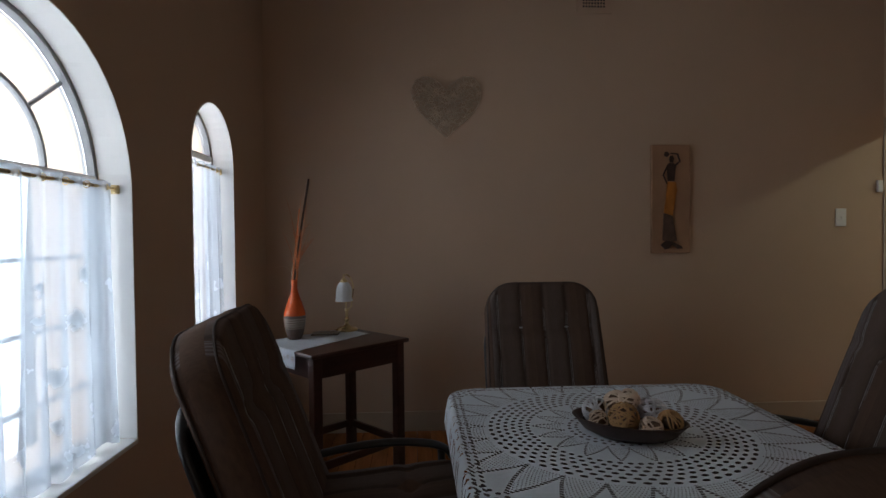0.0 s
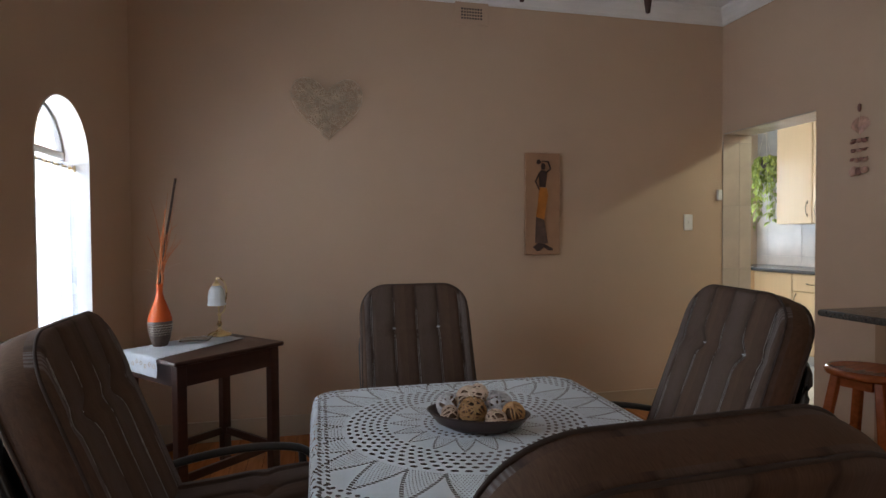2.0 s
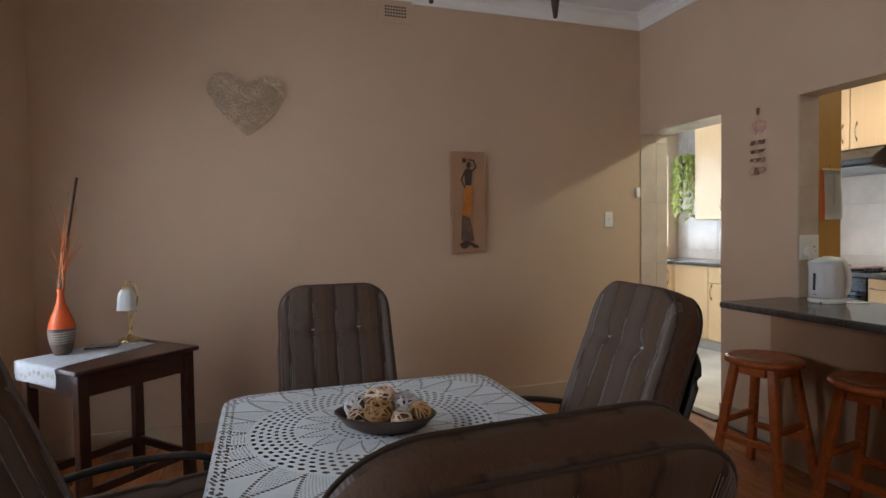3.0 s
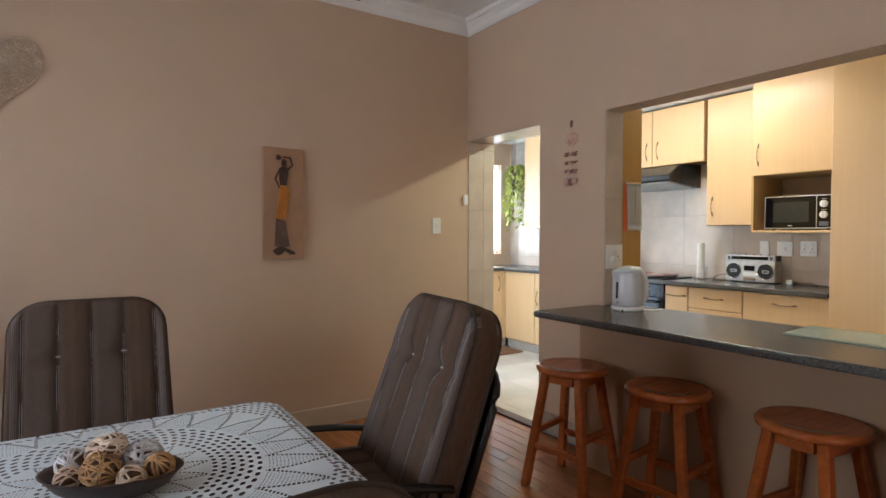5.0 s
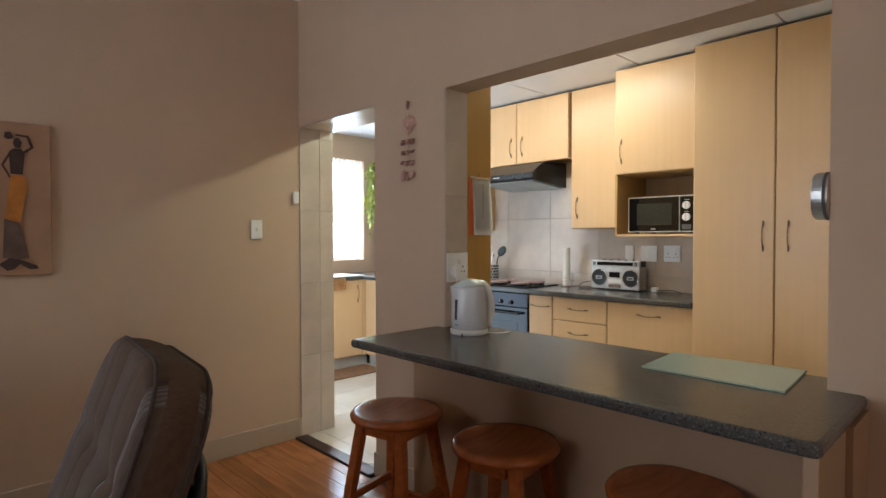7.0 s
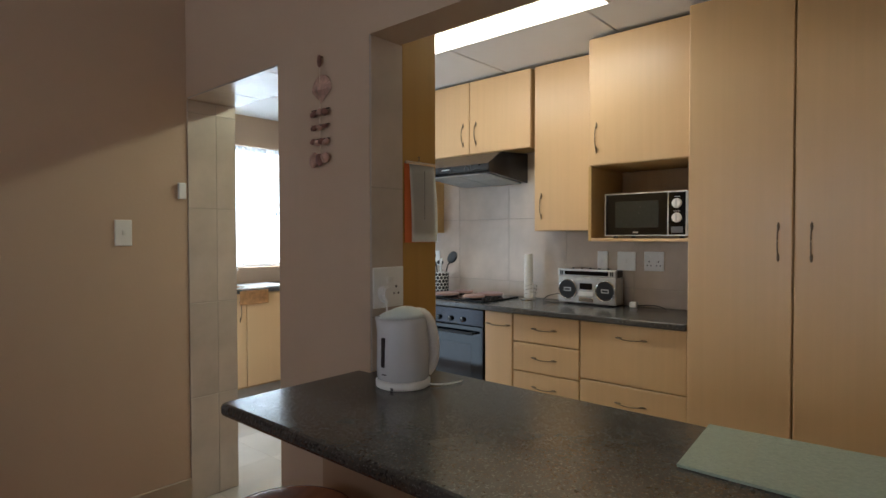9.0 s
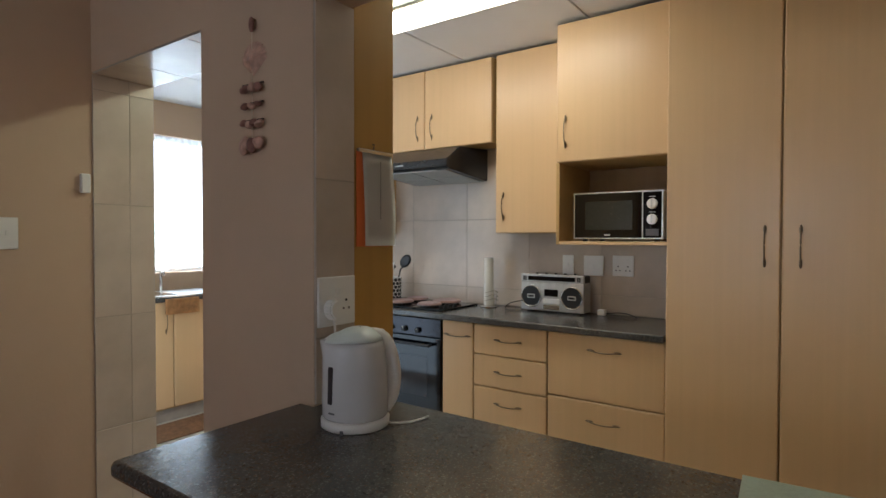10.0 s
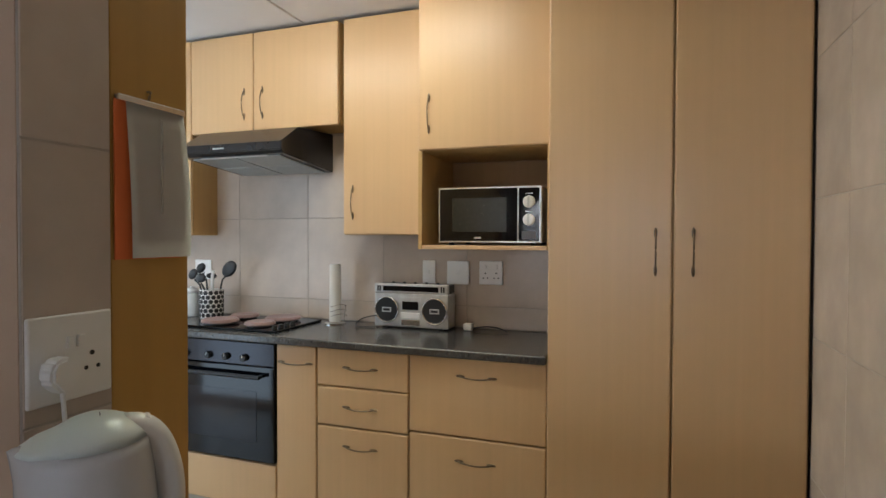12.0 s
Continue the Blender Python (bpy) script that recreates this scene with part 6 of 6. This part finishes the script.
# ---- extractor hood ----
e = empty("extractor_hood", (0, 2.936, 0), label="slim black extractor hood under the wall cabinet", category="extractor hood")
prof = [(KX - 0.011, 1.742), (4.80, 1.785), (4.785, 1.80), (4.785, 1.838), (4.93, 1.930), (KX - 0.011, 1.950)]
own = prism(prof, 0.604, "y")
bmesh.ops.bevel(own, geom=own.edges[:], offset=0.004, segments=2, affect="EDGES")
part("body", own, noisy("black_enamel", (0.015, 0.015, 0.018), 0.22, 20, 0.1, 0.0), e)
FILTER = noisy("grey_filter", (0.42, 0.45, 0.46), 0.45, 200, 0.2, 0.4, 200, metal=0.3)


def hood_under(x):
    return 1.785 - (x - 4.80) * 0.043 / (KX - 0.011 - 4.80)


for x0, x1, y0, y1 in ((4.835, 5.03, 0.04, 0.295), (4.835, 5.03, 0.305, 0.565), (5.04, 5.235, 0.04, 0.295), (5.04, 5.235, 0.305, 0.565)):
    own = prism([(x0, hood_under(x0) - 0.001), (x1, hood_under(x1) - 0.001), (x1, hood_under(x1) - 0.006), (x0, hood_under(x0) - 0.006)], y1 - y0, "y", m=pose(0, y0, 0))
    part("filter", own, FILTER, e, "grey mesh grease filter")
part("lamp_lens", box(4.812, 4.826, 0.10, 0.50, 1.775, 1.780, 0.001), FROST, e, "frosted lamp strip at the front")
for k in range(5):
    part("button", box(4.781, 4.786, 0.33 + 0.014 * k, 0.339 + 0.014 * k, 1.815, 1.822), SILVER, e)

# ---- utensil pot ----
e = empty("utensil_pot", (5.10, 3.63, 0.930), label="black and white patterned pot of cooking utensils by the hob", category="utensil pot")
part("pot", lathe([(0, 0), (0.058, 0), (0.062, 0.005), (0.064, 0.16), (0.060, 0.16), (0.057, 0.01), (0, 0.01)], 32), PLASTIC, e, smooth=False)
bm = bmesh.new()
for r_ in range(6):
    for k in range(14):
        a = 2 * math.pi * (k + 0.5 * (r_ % 2)) / 14
        own = bmesh.new()
        bmesh.ops.create_cone(own, cap_ends=True, segments=6, radius1=0.0130, radius2=0.0130, depth=0.002)
        join(bm, own, pose(0.0642 * math.cos(a), 0.0642 * math.sin(a), 0.018 + 0.025 * r_, 0, 90, math.degrees(a)))
part("dark_pattern", bm, BLACKM, e, "black scrollwork pattern")
for k, (dx, dy, h_, kind) in enumerate(((-0.03, 0.055, 0.235, "spoon"), (0.0, 0.0, 0.225, "ladle"), (0.02, -0.060, 0.265, "turner"), (-0.02, -0.025, 0.285, "stick"), (0.03, 0.065, 0.265, "spoon"), (-0.035, 0.02, 0.215, "spoon"))):
    u = part("utensil", tube([(dx * 0.3, dy * 0.3, 0.02), (dx, dy, h_ - 0.05), (dx * 1.3, dy * 1.5, h_ - 0.02)], 0.005 if kind != "stick" else 0.009, 8), BLACKM if kind != "stick" else PLASTIC, e, smooth=True)
    if kind != "stick":
        own = bmesh.new()
        bmesh.ops.create_uvsphere(own, u_segments=16, v_segments=10, radius=1, matrix=Matrix.LocRotScale((dx * 1.3, dy * 1.7, h_ + 0.01), Euler((0.9 if kind == "turner" else -0.7 if dy > 0.03 else 0.0, 0, 0)), (0.012, 0.040 if kind == "turner" else 0.036, 0.056 if kind == "turner" else 0.017 if kind == "ladle" else 0.026)))
        part("blade", own, BLACKM, u, smooth=True)

# ---- canister ----
e = empty("canister", (5.12, 3.79, 0.930), label="pale beige lidded canister standing behind the utensil pot", category="canister")
part("jar", lathe([(0, 0), (0.050, 0), (0.054, 0.006), (0.054, 0.130), (0.050, 0.136), (0, 0.136)], 32), FROST, e, smooth=True)
part("lid", lathe([(0, 0.137), (0.055, 0.137), (0.056, 0.150), (0.050, 0.156), (0.012, 0.158), (0.010, 0.168), (0, 0.170)], 32), PLASTIC, e, smooth=True)

# ---- hanging plant by the kitchen window ----
PX, PY, PZ = 5.10, 5.30, 2.16
e = empty("hanging_plant", (PX, PY, PZ), label="green trailing plant hanging from the wall beside the kitchen window", category="plant")
part("pot", lathe([(0, -0.12), (0.06, -0.12), (0.085, 0.0), (0.08, 0.0), (0.055, -0.11), (0, -0.11)], 20), BROWNG, e, smooth=True)
for k in range(3):
    a = 2 * math.pi * k / 3
    part("hanger", tube([(0.082 * math.cos(a), 0.082 * math.sin(a), 0), (0, 0, KCEIL - PZ - 0.01)], 0.002, 4), WICKER, e)
random.seed(21)
leaf = bmesh.new()
pts = [(0, 0), (0.016, 0.02), (0.018, 0.045), (0.008, 0.07), (0, 0.085), (-0.008, 0.07), (-0.018, 0.045), (-0.016, 0.02)]
vs = [leaf.verts.new((u, v, -0.01 * (v / 0.085) ** 2 + 0.004 * abs(u) / 0.018)) for u, v in pts]
mid = leaf.verts.new((0, 0.045, -0.006))
for k in range(len(vs)):
    leaf.faces.new((mid, vs[k], vs[(k + 1) % len(vs)]))
leaf_me = mesh_of("leaf", leaf, LEAF, True)
for k in range(22):
    a = random.uniform(0, 2 * math.pi)
    ln = random.uniform(0.25, 0.78)
    r_ = random.uniform(0.08, 0.21)
    path = bezier((0.05 * math.cos(a), 0.05 * math.sin(a), 0.0), (r_ * math.cos(a) * 1.2, r_ * math.sin(a) * 1.2, 0.08), (r_ * math.cos(a), r_ * math.sin(a), -ln), 14)
    vine = part("vine", tube(path, 0.002, 4), LEAF, e)
    for p in path[1:]:
        for q in range(2):
            lf = new("leaf", leaf_me)
            lf.parent = vine
            lf.matrix_local = Matrix.LocRotScale(p + Vector((random.uniform(-0.015, 0.015), random.uniform(-0.015, 0.015), random.uniform(-0.01, 0.01))), Euler((random.uniform(-1.9, -0.5), random.uniform(-0.5, 0.5), random.uniform(0, 6.28))), [random.uniform(0.6, 1.05)] * 3)

# ---- tiles ----
TW, TH, TJ = 0.466, 0.452, 0.003


def tile_field(name, parent, u0, u1, v0, v1, us, vs_, place, mat, group_part="tile"):
    """Tiles cut to a rectangle; joints at us and vs_; place turns (u, v) into a pose whose x is u and z is v."""
    cache = {}
    part("grout_bed", box(-(u1 - u0) / 2 + 0.001, (u1 - u0) / 2 - 0.001, -TG + 0.0016, -0.001, -(v1 - v0) / 2 + 0.001, (v1 - v0) / 2 - 0.001), GROUT, parent, m=place((u0 + u1) / 2, (v0 + v1) / 2))
    ue = [u0] + [u for u in us if u0 + 0.01 < u < u1 - 0.01] + [u1]
    ve = [v0] + [v for v in vs_ if v0 + 0.01 < v < v1 - 0.01] + [v1]
    for a, b in zip(ue, ue[1:]):
        for c_, d_ in zip(ve, ve[1:]):
            w_, h_ = round(b - a - TJ, 4), round(d_ - c_ - TJ, 4)
            if (w_, h_) not in cache:
                cache[(w_, h_)] = mesh_of(name, box(-w_ / 2, w_ / 2, -TG, 0, -h_ / 2, h_ / 2, 0.0015, seg=1), mat)
            t_ = new(name, cache[(w_, h_)])
            t_.parent = parent
            t_.matrix_local = place((a + b) / 2, (c_ + d_) / 2)


ZJ = [1.04 + (k - 2) * TH for k in range(6)]
e = empty("tiled_wall", (0, 0, 0), kind="structure", label="large beige glazed tiles behind the worktop")
tile_field("tile", e, 1.68, KY - 0.002, 0.931, 1.955, [3.565 + k * TW for k in range(-5, 5)], ZJ, lambda u, v: pose(KX - 0.0005, u, v, 0, 0, -90), TILE)
e = empty("tiled_hatch_jamb", (0, 0, 0), kind="structure", label="beige tiles lining the side of the hatch")
tile_field("tile", e, XE, HX, BZ + 0.001, HTOP, [], [1.085, 1.535], lambda u, v: pose(u, HY1 + TG, v), TILE)
e = empty("tiled_door_jamb", (0, 0, 0), kind="structure", label="beige tiles lining the side of the doorway")
tile_field("tile", e, XE, DX, 0.001, DTOP, [XE + 0.15], [0.05 + 0.487 * k + 0.0 for k in range(1, 5)], lambda u, v: pose(u, YN, v), TILE)
e = empty("tiled_door_head", (0, 0, 0), kind="structure", label="glazed tiles under the doorway's lintel")
tile_field("tile", e, XE, DX, DY0, DY1 - 0.01, [], [DY0 + 0.10, DY0 + 0.55], lambda u, v: pose(u, v, DTOP + TG, 90, 0, 0) @ pose(0, 0, 0), TILE)
e = empty("tiled_pier_jamb", (0, 0, 0), kind="structure", label="beige tiles on the kitchen wall beside the tall cupboards")
tile_field("tile", e, 3.95, 4.70, 0.001, 2.45, [4.385], [0.15, 0.60, 1.06, 1.515, 1.97, 2.42], lambda u, v: pose(u, 0.797, v, 0, 0, 180), TILE)
e = empty("tiled_floor", (0, 0, 0), kind="structure", label="pale glazed kitchen floor tiles")
tile_field("floor_tile", e, XE + 0.04, 4.99, -0.2, 5.30, [XE + 0.15 + 0.45 * k for k in range(6)], [-0.2 + 0.45 * k for k in range(14)], lambda u, v: pose(u, v, -0.002, 90, 0, 0) @ pose(0, 0, 0), FTILE)

# ---- floor boards ----
random.seed(9)
BW = 0.088
cache = {}
boards = bpy.data.objects["floor"]
nb = int((XE - XW - 0.06) / BW) + 1
for k in range(nb):
    x0 = XW + k * BW
    y = YS
    first = True
    while y < YN - 0.02:
        ln = random.choice((1.1, 1.5, 1.9, 2.3)) if not first else random.choice((0.5, 0.9, 1.3))
        first = False
        y1 = min(y + ln, YN)
        w_ = round(min(BW, XE - 0.056 - x0) - 0.0012, 4)
        key = (round(y1 - y, 3), w_)
        if w_ > 0.01:
            if key not in cache:
                cache[key] = mesh_of("floor_board", box(-w_ / 2, w_ / 2, -(y1 - y) / 2 + 0.0006, (y1 - y) / 2 - 0.0006, -0.02, 0, 0.0012, seg=1), FLOORW)
            b_ = new("floor_board", cache[key])
            b_.parent = boards
            b_.matrix_local = pose(x0 + w_ / 2, (y + y1) / 2, 0)
        y = y1
